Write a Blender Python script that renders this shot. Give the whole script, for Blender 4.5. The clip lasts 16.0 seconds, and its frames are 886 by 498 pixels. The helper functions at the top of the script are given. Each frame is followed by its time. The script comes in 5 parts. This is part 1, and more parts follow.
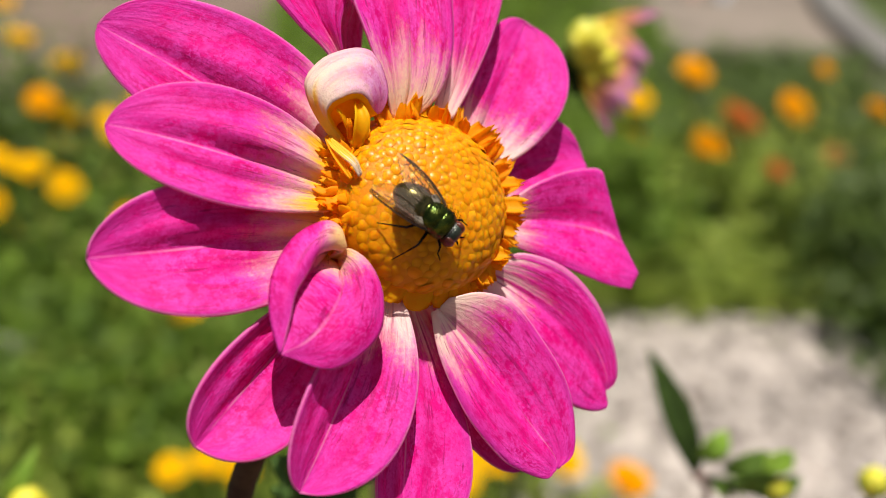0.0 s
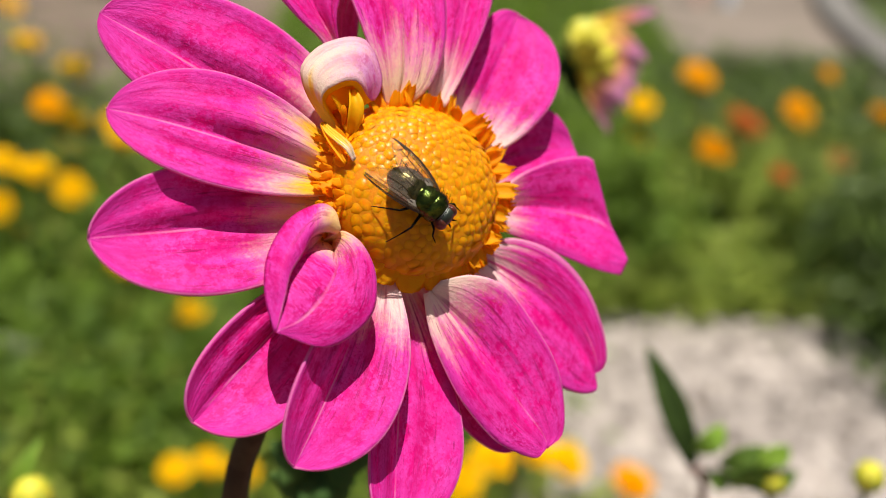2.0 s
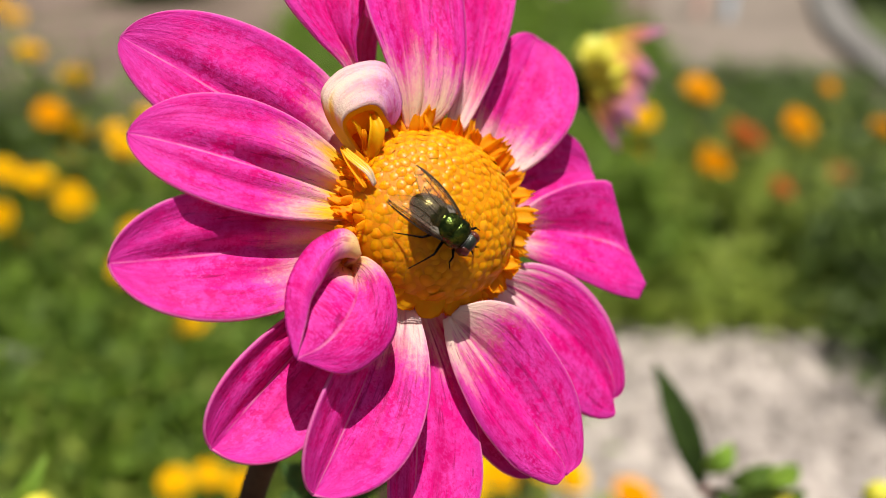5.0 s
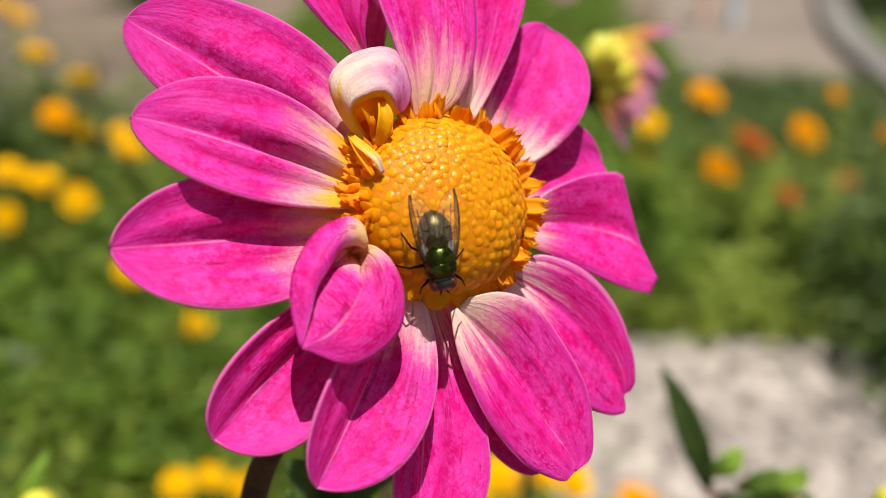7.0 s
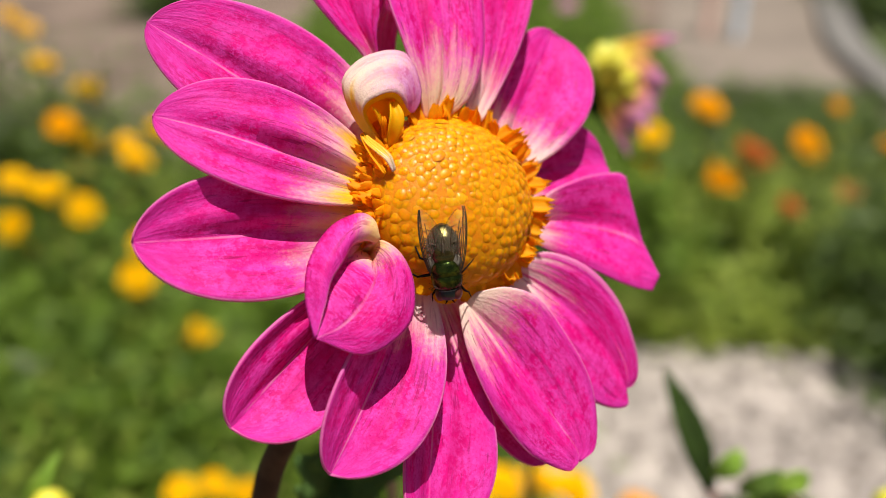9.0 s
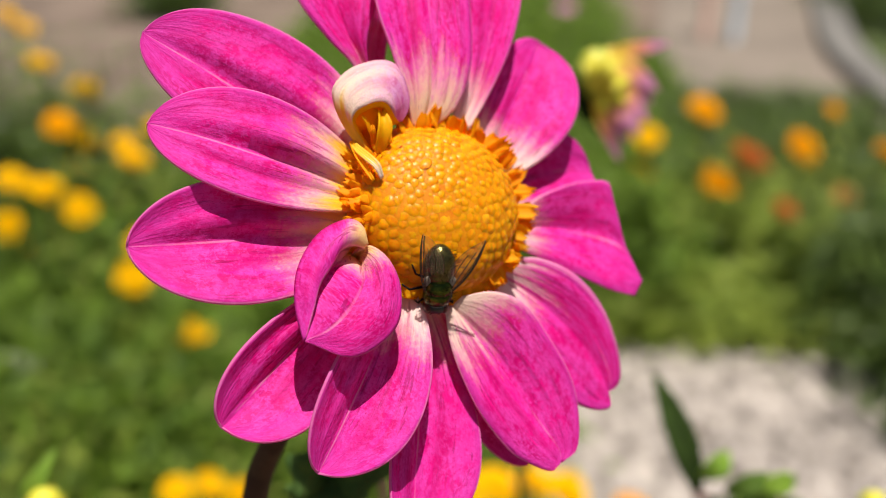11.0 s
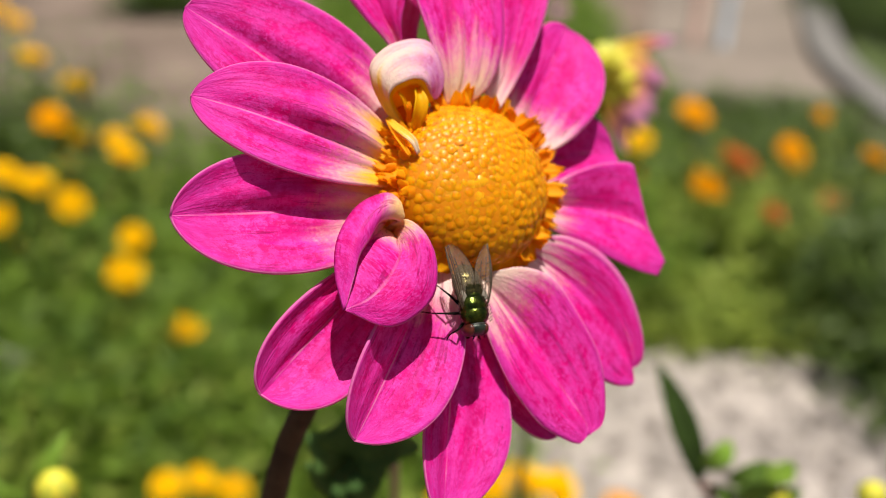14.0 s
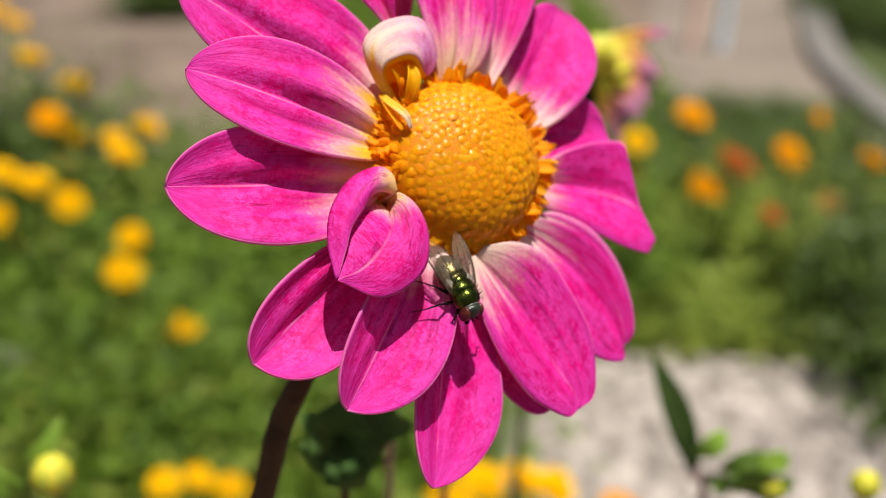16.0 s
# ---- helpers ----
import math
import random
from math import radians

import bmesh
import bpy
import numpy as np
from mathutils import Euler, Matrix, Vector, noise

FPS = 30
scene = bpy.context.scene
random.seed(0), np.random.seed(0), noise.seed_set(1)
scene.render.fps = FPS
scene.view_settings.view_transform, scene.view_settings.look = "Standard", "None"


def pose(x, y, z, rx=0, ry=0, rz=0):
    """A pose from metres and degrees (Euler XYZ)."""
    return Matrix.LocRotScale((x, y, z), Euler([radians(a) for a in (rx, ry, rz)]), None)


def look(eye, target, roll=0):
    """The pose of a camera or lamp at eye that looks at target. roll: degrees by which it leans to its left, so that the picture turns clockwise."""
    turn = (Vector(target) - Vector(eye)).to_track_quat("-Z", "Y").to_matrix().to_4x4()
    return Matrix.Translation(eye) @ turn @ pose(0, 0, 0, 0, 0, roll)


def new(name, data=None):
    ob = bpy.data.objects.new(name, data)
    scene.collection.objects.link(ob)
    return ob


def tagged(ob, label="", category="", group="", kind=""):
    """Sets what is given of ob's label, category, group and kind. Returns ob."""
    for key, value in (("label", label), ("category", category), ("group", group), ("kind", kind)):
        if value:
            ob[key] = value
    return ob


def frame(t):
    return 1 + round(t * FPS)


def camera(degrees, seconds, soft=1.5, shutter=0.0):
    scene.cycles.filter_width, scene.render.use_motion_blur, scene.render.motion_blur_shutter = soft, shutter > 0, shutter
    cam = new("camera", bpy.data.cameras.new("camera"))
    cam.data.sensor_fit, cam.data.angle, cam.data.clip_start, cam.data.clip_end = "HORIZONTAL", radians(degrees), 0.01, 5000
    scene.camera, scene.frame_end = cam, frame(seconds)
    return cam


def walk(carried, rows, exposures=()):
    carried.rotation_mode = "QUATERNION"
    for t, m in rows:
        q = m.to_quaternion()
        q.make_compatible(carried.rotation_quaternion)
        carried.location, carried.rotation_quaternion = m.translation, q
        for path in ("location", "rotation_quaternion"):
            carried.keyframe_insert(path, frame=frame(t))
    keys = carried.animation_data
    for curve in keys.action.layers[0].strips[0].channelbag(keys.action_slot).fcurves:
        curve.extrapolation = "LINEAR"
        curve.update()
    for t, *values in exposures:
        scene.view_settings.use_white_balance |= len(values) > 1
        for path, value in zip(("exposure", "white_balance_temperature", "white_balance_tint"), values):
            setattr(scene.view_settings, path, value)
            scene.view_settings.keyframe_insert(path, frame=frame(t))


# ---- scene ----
cam = camera(50, 16.0, soft=0.9)
# a phone lens focused on the bloom, with its real aperture of a few millimetres
cam.data.dof.use_dof = True
cam.data.dof.focus_distance = 0.118
cam.data.dof.aperture_fstop = 11.3
PATH = [
    (0, pose(0.00157, 0.00146, 0.80249, 60.674, 0.529, -0.854)),
    (0.5, pose(0.00037, -0.00102, 0.80423, 60.625, 0.417, -0.702)),
    (1, pose(-0.00123, -0.00197, 0.80206, 60.716, 0.579, -0.650)),
    (1.5, pose(0.00043, -0.00138, 0.80313, 60.730, 0.458, -0.803)),
    (2, pose(0.00322, -0.00263, 0.80151, 61.025, 0.583, -0.511)),
    (2.5, pose(0.00343, -0.00241, 0.80417, 61.043, 0.443, -0.668)),
    (3, pose(0.00136, -0.00190, 0.80366, 61.023, 0.443, -0.699)),
    (3.5, pose(0.00224, -0.00202, 0.80440, 60.945, 0.523, -0.345)),
    (4, pose(0.00300, -0.00196, 0.80334, 60.971, 0.549, -0.200)),
    (4.2, pose(0.00089, -0.00141, 0.80313, 61.099, 0.367, -0.681)),
    (6.3, pose(0.00045, -0.00096, 0.80193, 61.913, 0.216, 0.014)),
    (6.5, pose(0.00199, -0.00116, 0.80107, 61.842, 0.060, -0.196)),
    (7, pose(0.00000, 0.00000, 0.80000, 62.000, -0.000, 0.000)),
    (7.5, pose(0.00153, -0.00083, 0.80139, 62.007, -0.075, 0.036)),
    (8, pose(0.00205, -0.00243, 0.79955, 62.169, -0.061, 0.091)),
    (8.5, pose(-0.00160, -0.00377, 0.79941, 62.358, -0.146, -0.090)),
    (9, pose(-0.00080, -0.00443, 0.80015, 62.681, -0.021, 0.188)),
    (9.2, pose(0.00129, -0.00358, 0.80272, 62.526, -0.128, 0.165)),
    (11.3, pose(0.00018, -0.00793, 0.80190, 62.746, -0.451, 0.130)),
    (11.5, pose(-0.00103, -0.00836, 0.80111, 62.729, -0.575, -0.059)),
    (12, pose(-0.00227, -0.00868, 0.80003, 62.891, -0.691, -0.053)),
    (12.5, pose(-0.00114, -0.00925, 0.80079, 62.998, -0.539, 0.066)),
    (13, pose(-0.00366, -0.00962, 0.80071, 62.856, -0.792, -0.023)),
    (13.5, pose(-0.00234, -0.00857, 0.80102, 62.785, -0.779, 0.161)),
    (14, pose(-0.00564, -0.01107, 0.80004, 62.877, -1.344, -0.261)),
    (14.5, pose(-0.00588, -0.01129, 0.79808, 63.053, -1.422, -0.194)),
    (15, pose(-0.00410, -0.01153, 0.79776, 62.996, -1.602, -0.463)),
    (15.5, pose(-0.00758, -0.01178, 0.79756, 62.869, -1.336, -0.014)),
    (16, pose(-0.00470, -0.01418, 0.79717, 63.095, -1.484, -0.278)),
]
walk(cam, PATH)

# ---- light: a high summer sun and a clear sky ----
SUN_ELEVATION, SUN_AZIMUTH = radians(85), radians(325)   # azimuth counted from +x
world = bpy.data.worlds.new("sky")
scene.world = world
world.use_nodes = True
wt = world.node_tree
sky = wt.nodes.new("ShaderNodeTexSky")
sky.sky_type = "NISHITA"
sky.sun_disc = False
sky.dust_density, sky.ozone_density = 3.0, 0.6
sky.sun_elevation = SUN_ELEVATION
sky.sun_rotation = radians(90) - SUN_AZIMUTH
wt.nodes["Background"].inputs["Strength"].default_value = 0.046
wt.links.new(sky.outputs[0], wt.nodes["Background"].inputs["Color"])
toward = Vector((math.cos(SUN_ELEVATION) * math.cos(SUN_AZIMUTH), math.cos(SUN_ELEVATION) * math.sin(SUN_AZIMUTH), math.sin(SUN_ELEVATION)))
lamp = bpy.data.lights.new("sun", "SUN")
lamp.energy, lamp.angle, lamp.color = 4.95, radians(0.55), (1.0, 0.95, 0.87)
sun = new("sun", lamp)
sun.matrix_basis = look(toward * 20, (0, 0, 0))
scene.view_settings.exposure = 0.35


# ---- node helpers ----
def material(name):
    m = bpy.data.materials.new(name)
    m.use_nodes = True
    nt = m.node_tree
    return m, nt, nt.nodes["Principled BSDF"]


def node(nt, kind, **values):
    n = nt.nodes.new(kind)
    for key, value in values.items():
        n.inputs[key.replace("_", " ")].default_value = value
    return n


def math_node(nt, op, a, b=0.0, c=0.0):
    n = nt.nodes.new("ShaderNodeMath")
    n.operation = op
    for k, v in enumerate((a, b, c)):
        if isinstance(v, (int, float)):
            n.inputs[k].default_value = v
        else:
            nt.links.new(v, n.inputs[k])
    return n.outputs[0]


def mix(nt, factor, a, b, blend="MIX"):
    n = nt.nodes.new("ShaderNodeMix")
    n.data_type, n.blend_type = "RGBA", blend
    for k, v in ((0, factor), (6, a), (7, b)):
        if isinstance(v, (int, float)):
            n.inputs[k].default_value = v
        elif isinstance(v, tuple):
            n.inputs[k].default_value = (*v, 1)
        else:
            nt.links.new(v, n.inputs[k])
    return n.outputs[2]


def span(nt, value, lo, hi, a=0.0, b=1.0):
    n = nt.nodes.new("ShaderNodeMapRange")
    n.interpolation_type = "SMOOTHSTEP"
    nt.links.new(value, n.inputs[0])
    for k, v in enumerate((lo, hi, a, b)):
        if isinstance(v, (int, float)):
            n.inputs[k + 1].default_value = v
        else:
            nt.links.new(v, n.inputs[k + 1])
    return n.outputs[0]


def noise_of(nt, scale, detail=3.0, vector=None, rough=0.5):
    n = node(nt, "ShaderNodeTexNoise", Scale=scale, Detail=detail, Roughness=rough)
    if vector is None:
        vector = nt.nodes.new("ShaderNodeTexCoord").outputs["Object"]
    nt.links.new(vector, n.inputs["Vector"])
    return n.outputs["Fac"]


def bump(nt, bsdf, height, strength, distance):
    n = node(nt, "ShaderNodeBump", Strength=strength, Distance=distance)
    nt.links.new(height, n.inputs["Height"])
    nt.links.new(n.outputs[0], bsdf.inputs["Normal"])
    return n.outputs[0]


def see_through(nt, bsdf, color, amount, normal=None):
    """Lets a part of the light pass through a thin leaf or petal."""
    t = nt.nodes.new("ShaderNodeBsdfTranslucent")
    nt.links.new(color, t.inputs["Color"])
    if normal is not None:
        nt.links.new(normal, t.inputs["Normal"])
    s = nt.nodes.new("ShaderNodeMixShader")
    s.inputs[0].default_value = amount
    nt.links.new(bsdf.outputs[0], s.inputs[1])
    nt.links.new(t.outputs[0], s.inputs[2])
    nt.links.new(s.outputs[0], nt.nodes["Material Output"].inputs["Surface"])


def petal_material(name, throat, pale, pink, tip, streak, through_light=0.30, fade=1.0):
    """Ray petal: yellow throat, pale base, saturated mottled blade, dark dashes and a pale midrib (UV: x along, y across)."""
    m, nt, b = material(name)
    uv = nt.nodes.new("ShaderNodeTexCoord").outputs["UV"]
    sep = nt.nodes.new("ShaderNodeSeparateXYZ")
    nt.links.new(uv, sep.inputs[0])
    along, across = sep.outputs[0], sep.outputs[1]
    info = nt.nodes.new("ShaderNodeObjectInfo")
    tone = nt.nodes.new("ShaderNodeSeparateColor")
    nt.links.new(info.outputs["Color"], tone.inputs[0])
    reach, gold = tone.outputs[0], tone.outputs[1]

    def grain(lengthwise, sideways, detail, rough, shift):
        """Noise drawn out along the petal, different on each petal."""
        v = nt.nodes.new("ShaderNodeCombineXYZ")
        nt.links.new(math_node(nt, "MULTIPLY", along, lengthwise), v.inputs[0])
        nt.links.new(math_node(nt, "MULTIPLY", across, sideways), v.inputs[1])
        nt.links.new(math_node(nt, "MULTIPLY", info.outputs["Random"], shift), v.inputs[2])
        return noise_of(nt, 1.0, detail, v.outputs[0], rough)

    def times(*values):
        out = values[0]
        for v in values[1:]:
            out = math_node(nt, "MULTIPLY", out, v)
        return out

    flow = grain(2.0, 9.0, 2.0, 0.5, 40.0)
    spots = grain(46.0, 30.0, 3.0, 0.65, 23.0)
    specks = grain(88.0, 58.0, 2.0, 0.6, 71.0)
    clouds = grain(13.0, 9.0, 3.0, 0.6, 29.0)
    dashes = grain(6.0, 34.0, 3.0, 0.6, 17.0)
    broad = grain(3.2, 3.6, 2.0, 0.5, 61.0)
    lines = grain(1.6, 19.0, 3.0, 0.6, 31.0)
    off = math_node(nt, "ABSOLUTE", math_node(nt, "SUBTRACT", across, 0.5))

    deep = (0.74 * pink[0], 0.30 * pink[1], 0.66 * pink[2])
    lit = (0.90 * pink[0] + 0.08, pink[1] + 0.064, pink[2] + 0.235)
    blade = mix(nt, times(span(nt, flow, 0.42, 0.58), 0.95), pink, deep)
    blade = mix(nt, times(span(nt, clouds, 0.38, 0.62), 0.55), blade, lit)
    blade = mix(nt, times(span(nt, spots, 0.47, 0.60), math_node(nt, "ADD", times(span(nt, broad, 0.35, 0.65), 0.45), 0.30)), blade, lit)
    blade = mix(nt, times(span(nt, specks, 0.55, 0.66), 0.55), blade, deep)
    blade = mix(nt, times(span(nt, math_node(nt, "ABSOLUTE", math_node(nt, "SUBTRACT", off, 0.17)), 0.10, 0.0), span(nt, broad, 0.62, 0.40), 0.55), blade, deep)
    blade = mix(nt, times(math_node(nt, "MAXIMUM", span(nt, along, 0.66, 1.0), span(nt, off, 0.36, 0.50)), 0.5), blade, tip)
    edge = math_node(nt, "ADD", along, times(math_node(nt, "SUBTRACT", flow, 0.5), 0.40))
    base = mix(nt, times(span(nt, edge, 0.30, 0.12), gold), pale, throat)
    c = mix(nt, span(nt, math_node(nt, "ADD", edge, times(math_node(nt, "SUBTRACT", spots, 0.5), 0.22)), times(reach, 0.35), math_node(nt, "ADD", reach, 0.245)), base, blade)
    dark = times(span(nt, dashes, 0.59, 0.65), span(nt, along, 1.0, 0.60), span(nt, along, 0.02, 0.16), span(nt, broad, 0.35, 0.6, 0.45, 1.0), 0.62 * fade)
    c = mix(nt, dark, c, streak)
    ray = times(span(nt, lines, 0.58, 0.64), span(nt, along, 0.90, 0.25), span(nt, along, 0.0, 0.12), span(nt, broad, 0.38, 0.58, 0.25, 1.0), 0.58 * fade)
    c = mix(nt, ray, c, streak)
    rib = times(span(nt, off, 0.016, 0.004), span(nt, along, 0.30, 0.62), span(nt, broad, 0.40, 0.55), 0.5)
    c = mix(nt, rib, c, (0.88, 0.34, 0.58))
    rim = times(span(nt, off, 0.484, 0.498), 0.35)
    c = mix(nt, rim, c, (0.88, 0.40, 0.60))
    nt.links.new(c, b.inputs["Base Color"])
    b.inputs["Roughness"].default_value = 0.55
    b.inputs["Specular IOR Level"].default_value = 0.13
    relief = math_node(nt, "ADD", times(flow, 0.7), math_node(nt, "ADD", times(lines, 0.35), times(spots, 0.35)))
    normal = bump(nt, b, relief, 0.6, 0.0005)
    see_through(nt, b, c, through_light, normal)
    return m


def plain_material(name, dark, light, scale, rough=0.6, relief=0.3, distance=0.001, spec=0.4, through_light=0.0, by_piece=0.0, metal=0.0, fine=6.0, by_object=0.0, soft=0.0, tip=None):
    """A surface whose colour wanders between two tones at two scales, with fine relief; by_piece also varies it from piece to piece."""
    m, nt, b = material(name)
    a = noise_of(nt, scale, 3.0)
    f = noise_of(nt, scale * fine, 4.0, None, 0.6)
    fac = math_node(nt, "ADD", math_node(nt, "MULTIPLY", a, 0.6), math_node(nt, "MULTIPLY", f, 0.4))
    fac = span(nt, fac, 0.32, 0.68)
    if by_piece:
        geo = nt.nodes.new("ShaderNodeNewGeometry")
        fac = math_node(nt, "ADD", math_node(nt, "MULTIPLY", fac, 1 - by_piece), math_node(nt, "MULTIPLY", geo.outputs["Random Per Island"], by_piece))
    if by_object:
        info = nt.nodes.new("ShaderNodeObjectInfo")
        fac = math_node(nt, "ADD", math_node(nt, "MULTIPLY", fac, 1 - by_object), math_node(nt, "MULTIPLY", info.outputs["Random"], by_object))
    c = mix(nt, fac, dark, light)
    if tip:     # a ripe floret is paler at its point
        sep = nt.nodes.new("ShaderNodeSeparateXYZ")
        nt.links.new(nt.nodes.new("ShaderNodeTexCoord").outputs["Object"], sep.inputs[0])
        c = mix(nt, span(nt, sep.outputs[2], -0.08, 0.24), c, tip)
    nt.links.new(c, b.inputs["Base Color"])
    b.inputs["Roughness"].default_value = rough
    b.inputs["Specular IOR Level"].default_value = spec
    b.inputs["Metallic"].default_value = metal
    if soft:    # light wanders under a fleshy skin
        b.inputs["Subsurface Weight"].default_value = soft
        b.inputs["Subsurface Scale"].default_value = 0.0012
        b.inputs["Subsurface Radius"].default_value = (1.0, 0.45, 0.08)
    normal = bump(nt, b, f, relief, distance) if relief else None
    if through_light:
        see_through(nt, b, c, through_light, normal)
    return m


PETAL = petal_material("dahlia_petal", (0.94, 0.58, 0.02), (0.90, 0.68, 0.62), (0.87, 0.006, 0.28), (0.64, 0.040, 0.40), (0.30, 0.003, 0.085))
PETAL_PALE = petal_material("cream_petal", (0.90, 0.58, 0.05), (0.86, 0.70, 0.54), (0.80, 0.34, 0.50), (0.62, 0.04, 0.34), (0.42, 0.19, 0.22), fade=0.55)
DISC = plain_material("disc_base", (0.66, 0.19, 0.001), (0.76, 0.265, 0.001), 0.3, 0.5, 0.3, 0.0002, 0.2, soft=0.6)
FLORET = plain_material("closed_floret", (0.65, 0.185, 0.001), (0.76, 0.270, 0.001), 0.22, 0.34, 0.15, 0.0001, 0.16, by_object=0.22, soft=0.7, tip=(0.80, 0.305, 0.002))
FLORET_WET = plain_material("nectar_floret", (0.86, 0.32, 0.001), (0.94, 0.46, 0.002), 0.22, 0.09, 0.3, 0.0002, 0.7, 0.2)
FLORET_OPEN = plain_material("open_floret", (0.95, 0.40, 0.002), (0.97, 0.58, 0.006), 0.5, 0.55, 0.3, 0.0002, 0.2, 0.58, by_object=0.5)
THROAT = plain_material("golden_throat", (0.95, 0.55, 0.004), (0.97, 0.68, 0.012), 0.25, 0.5, 0.3, 0.0002, 0.15, 0.55)
LINING = plain_material("throat_lining", (0.88, 0.46, 0.008), (0.95, 0.60, 0.015), 0.25, 0.5, 0.3, 0.0002, 0.15, 0.6)
STEM = plain_material("dahlia_stem", (0.042, 0.022, 0.012), (0.085, 0.050, 0.024), 120, 0.7, 0.3, 0.0003, 0.15)
LEAF_DARK = plain_material("dahlia_leaf", (0.018, 0.032, 0.007), (0.038, 0.068, 0.012), 60, 0.8, 0.4, 0.0006, 0.10, 0.2)
LEAF_LOW = plain_material("low_leaf", (0.055, 0.120, 0.030), (0.130, 0.220, 0.050), 60, 0.7, 0.4, 0.0006, 0.12, 0.3)
LEAF_MID = plain_material("shoot_leaf", (0.06, 0.12, 0.018), (0.14, 0.23, 0.035), 60, 0.6, 0.4, 0.0006, 0.2, 0.3)
LEAF_BRIGHT = plain_material("young_leaf", (0.16, 0.30, 0.03), (0.30, 0.46, 0.05), 60, 0.45, 0.3, 0.0004, 0.45, 0.3)
BUD_GREEN = plain_material("bud_skin", (0.35, 0.46, 0.04), (0.62, 0.62, 0.07), 90, 0.4, 0.3, 0.0003, 0.5, 0.2)
BUD_YELLOW = plain_material("bud_petal", (0.74, 0.66, 0.03), (0.88, 0.80, 0.10), 90, 0.5, 0.2, 0.0003, 0.4, 0.25)
WILT_PINK = plain_material("wilted_petal", (0.58, 0.22, 0.42), (0.80, 0.42, 0.60), 120, 0.6, 0.4, 0.0005, 0.3, 0.3)
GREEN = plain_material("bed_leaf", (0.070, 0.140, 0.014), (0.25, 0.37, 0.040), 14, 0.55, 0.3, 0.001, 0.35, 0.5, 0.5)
# a paler green than bed_leaf, with sunlight brightened into the leaf colour
GREEN_SUNLIT = plain_material("sunlit_leaf", (0.15, 0.225, 0.030), (0.50, 0.58, 0.11), 14, 0.55, 0.3, 0.001, 0.35, 0.55, 0.5)
GREEN_DARK = plain_material("shrub_leaf", (0.045, 0.085, 0.014), (0.14, 0.20, 0.034), 12, 0.5, 0.3, 0.001, 0.4, 0.35, 0.55)
BED_STEM = plain_material("bed_stem", (0.06, 0.10, 0.03), (0.16, 0.20, 0.06), 60, 0.6, 0.2, 0.0005)
PINK_STEM = plain_material("reddish_stem", (0.24, 0.14, 0.12), (0.36, 0.22, 0.18), 60, 0.6, 0.2, 0.0005)
ORANGE = plain_material("marigold_orange", (0.74, 0.27, 0.002), (0.84, 0.40, 0.002), 60, 0.8, 0.3, 0.001, 0.0, 0.2, 0.4)
YELLOW = plain_material("marigold_yellow", (0.78, 0.39, 0.003), (0.86, 0.53, 0.003), 60, 0.8, 0.3, 0.001, 0.0, 0.2, 0.4)
RUST = plain_material("marigold_rust", (0.36, 0.07, 0.008), (0.60, 0.16, 0.012), 60, 0.6, 0.3, 0.001, 0.3, 0.2, 0.4)
PALE_BLOOM = plain_material("pale_bloom", (0.34, 0.34, 0.28), (0.56, 0.55, 0.48), 60, 0.7, 0.3, 0.001, 0.1, 0.2, 0.4)
SOIL = plain_material("garden_soil", (0.10, 0.073, 0.056), (0.22, 0.165, 0.13), 5, 0.95, 0.6, 0.01, 0.2, fine=9)
STONE = plain_material("pale_gravel", (0.15, 0.13, 0.115), (0.56, 0.49, 0.44), 9, 0.85, 0.4, 0.002, 0.3, 0.0, 0.6)
CONCRETE = plain_material("path_concrete", (0.165, 0.135, 0.11), (0.225, 0.185, 0.15), 4, 0.9, 0.4, 0.004, 0.2, fine=12)
POST_BLUE = plain_material("post_paint", (0.30, 0.34, 0.38), (0.40, 0.44, 0.48), 12, 0.6, 0.1, 0.001)
POST_PINK = plain_material("post_wood", (0.40, 0.24, 0.19), (0.50, 0.32, 0.26), 12, 0.7, 0.2, 0.001)
KERB = plain_material("kerb_concrete", (0.13, 0.12, 0.11), (0.18, 0.17, 0.155), 6, 0.9, 0.4, 0.003, 0.2, fine=12)
GRASS = plain_material("lawn_grass", (0.05, 0.075, 0.022), (0.13, 0.165, 0.05), 2.5, 0.6, 0.2, 0.002, 0.3, 0.2, 0.5)



def wilted_material():
    """A fading petal: golden at its root, mauve toward its end (UV: x along)."""
    m, nt, b = material("wilted_ray")
    sep = nt.nodes.new("ShaderNodeSeparateXYZ")
    nt.links.new(nt.nodes.new("ShaderNodeTexCoord").outputs["UV"], sep.inputs[0])
    n = noise_of(nt, 160, 3.0)
    far = math_node(nt, "ADD", sep.outputs[0], math_node(nt, "MULTIPLY", math_node(nt, "SUBTRACT", n, 0.5), 0.35))
    c = mix(nt, span(nt, far, 0.20, 0.55), (0.86, 0.64, 0.06), (0.80, 0.36, 0.20))
    c = mix(nt, span(nt, far, 0.50, 0.80), c, (0.72, 0.30, 0.52))
    nt.links.new(c, b.inputs["Base Color"])
    b.inputs["Roughness"].default_value, b.inputs["Specular IOR Level"].default_value = 0.6, 0.2
    see_through(nt, b, c, 0.4, bump(nt, b, n, 0.4, 0.0005))
    return m


WILTED = wilted_material()


# ---- mesh helpers ----
def part(name, bm, mat, parent=None, label="", smooth=True):
    """Links a bmesh as one mesh object, under a thing or a part."""
    me = bpy.data.meshes.new(name)
    bm.to_mesh(me)
    bm.free()
    return part_mesh(name, me, mat, parent, label, smooth)


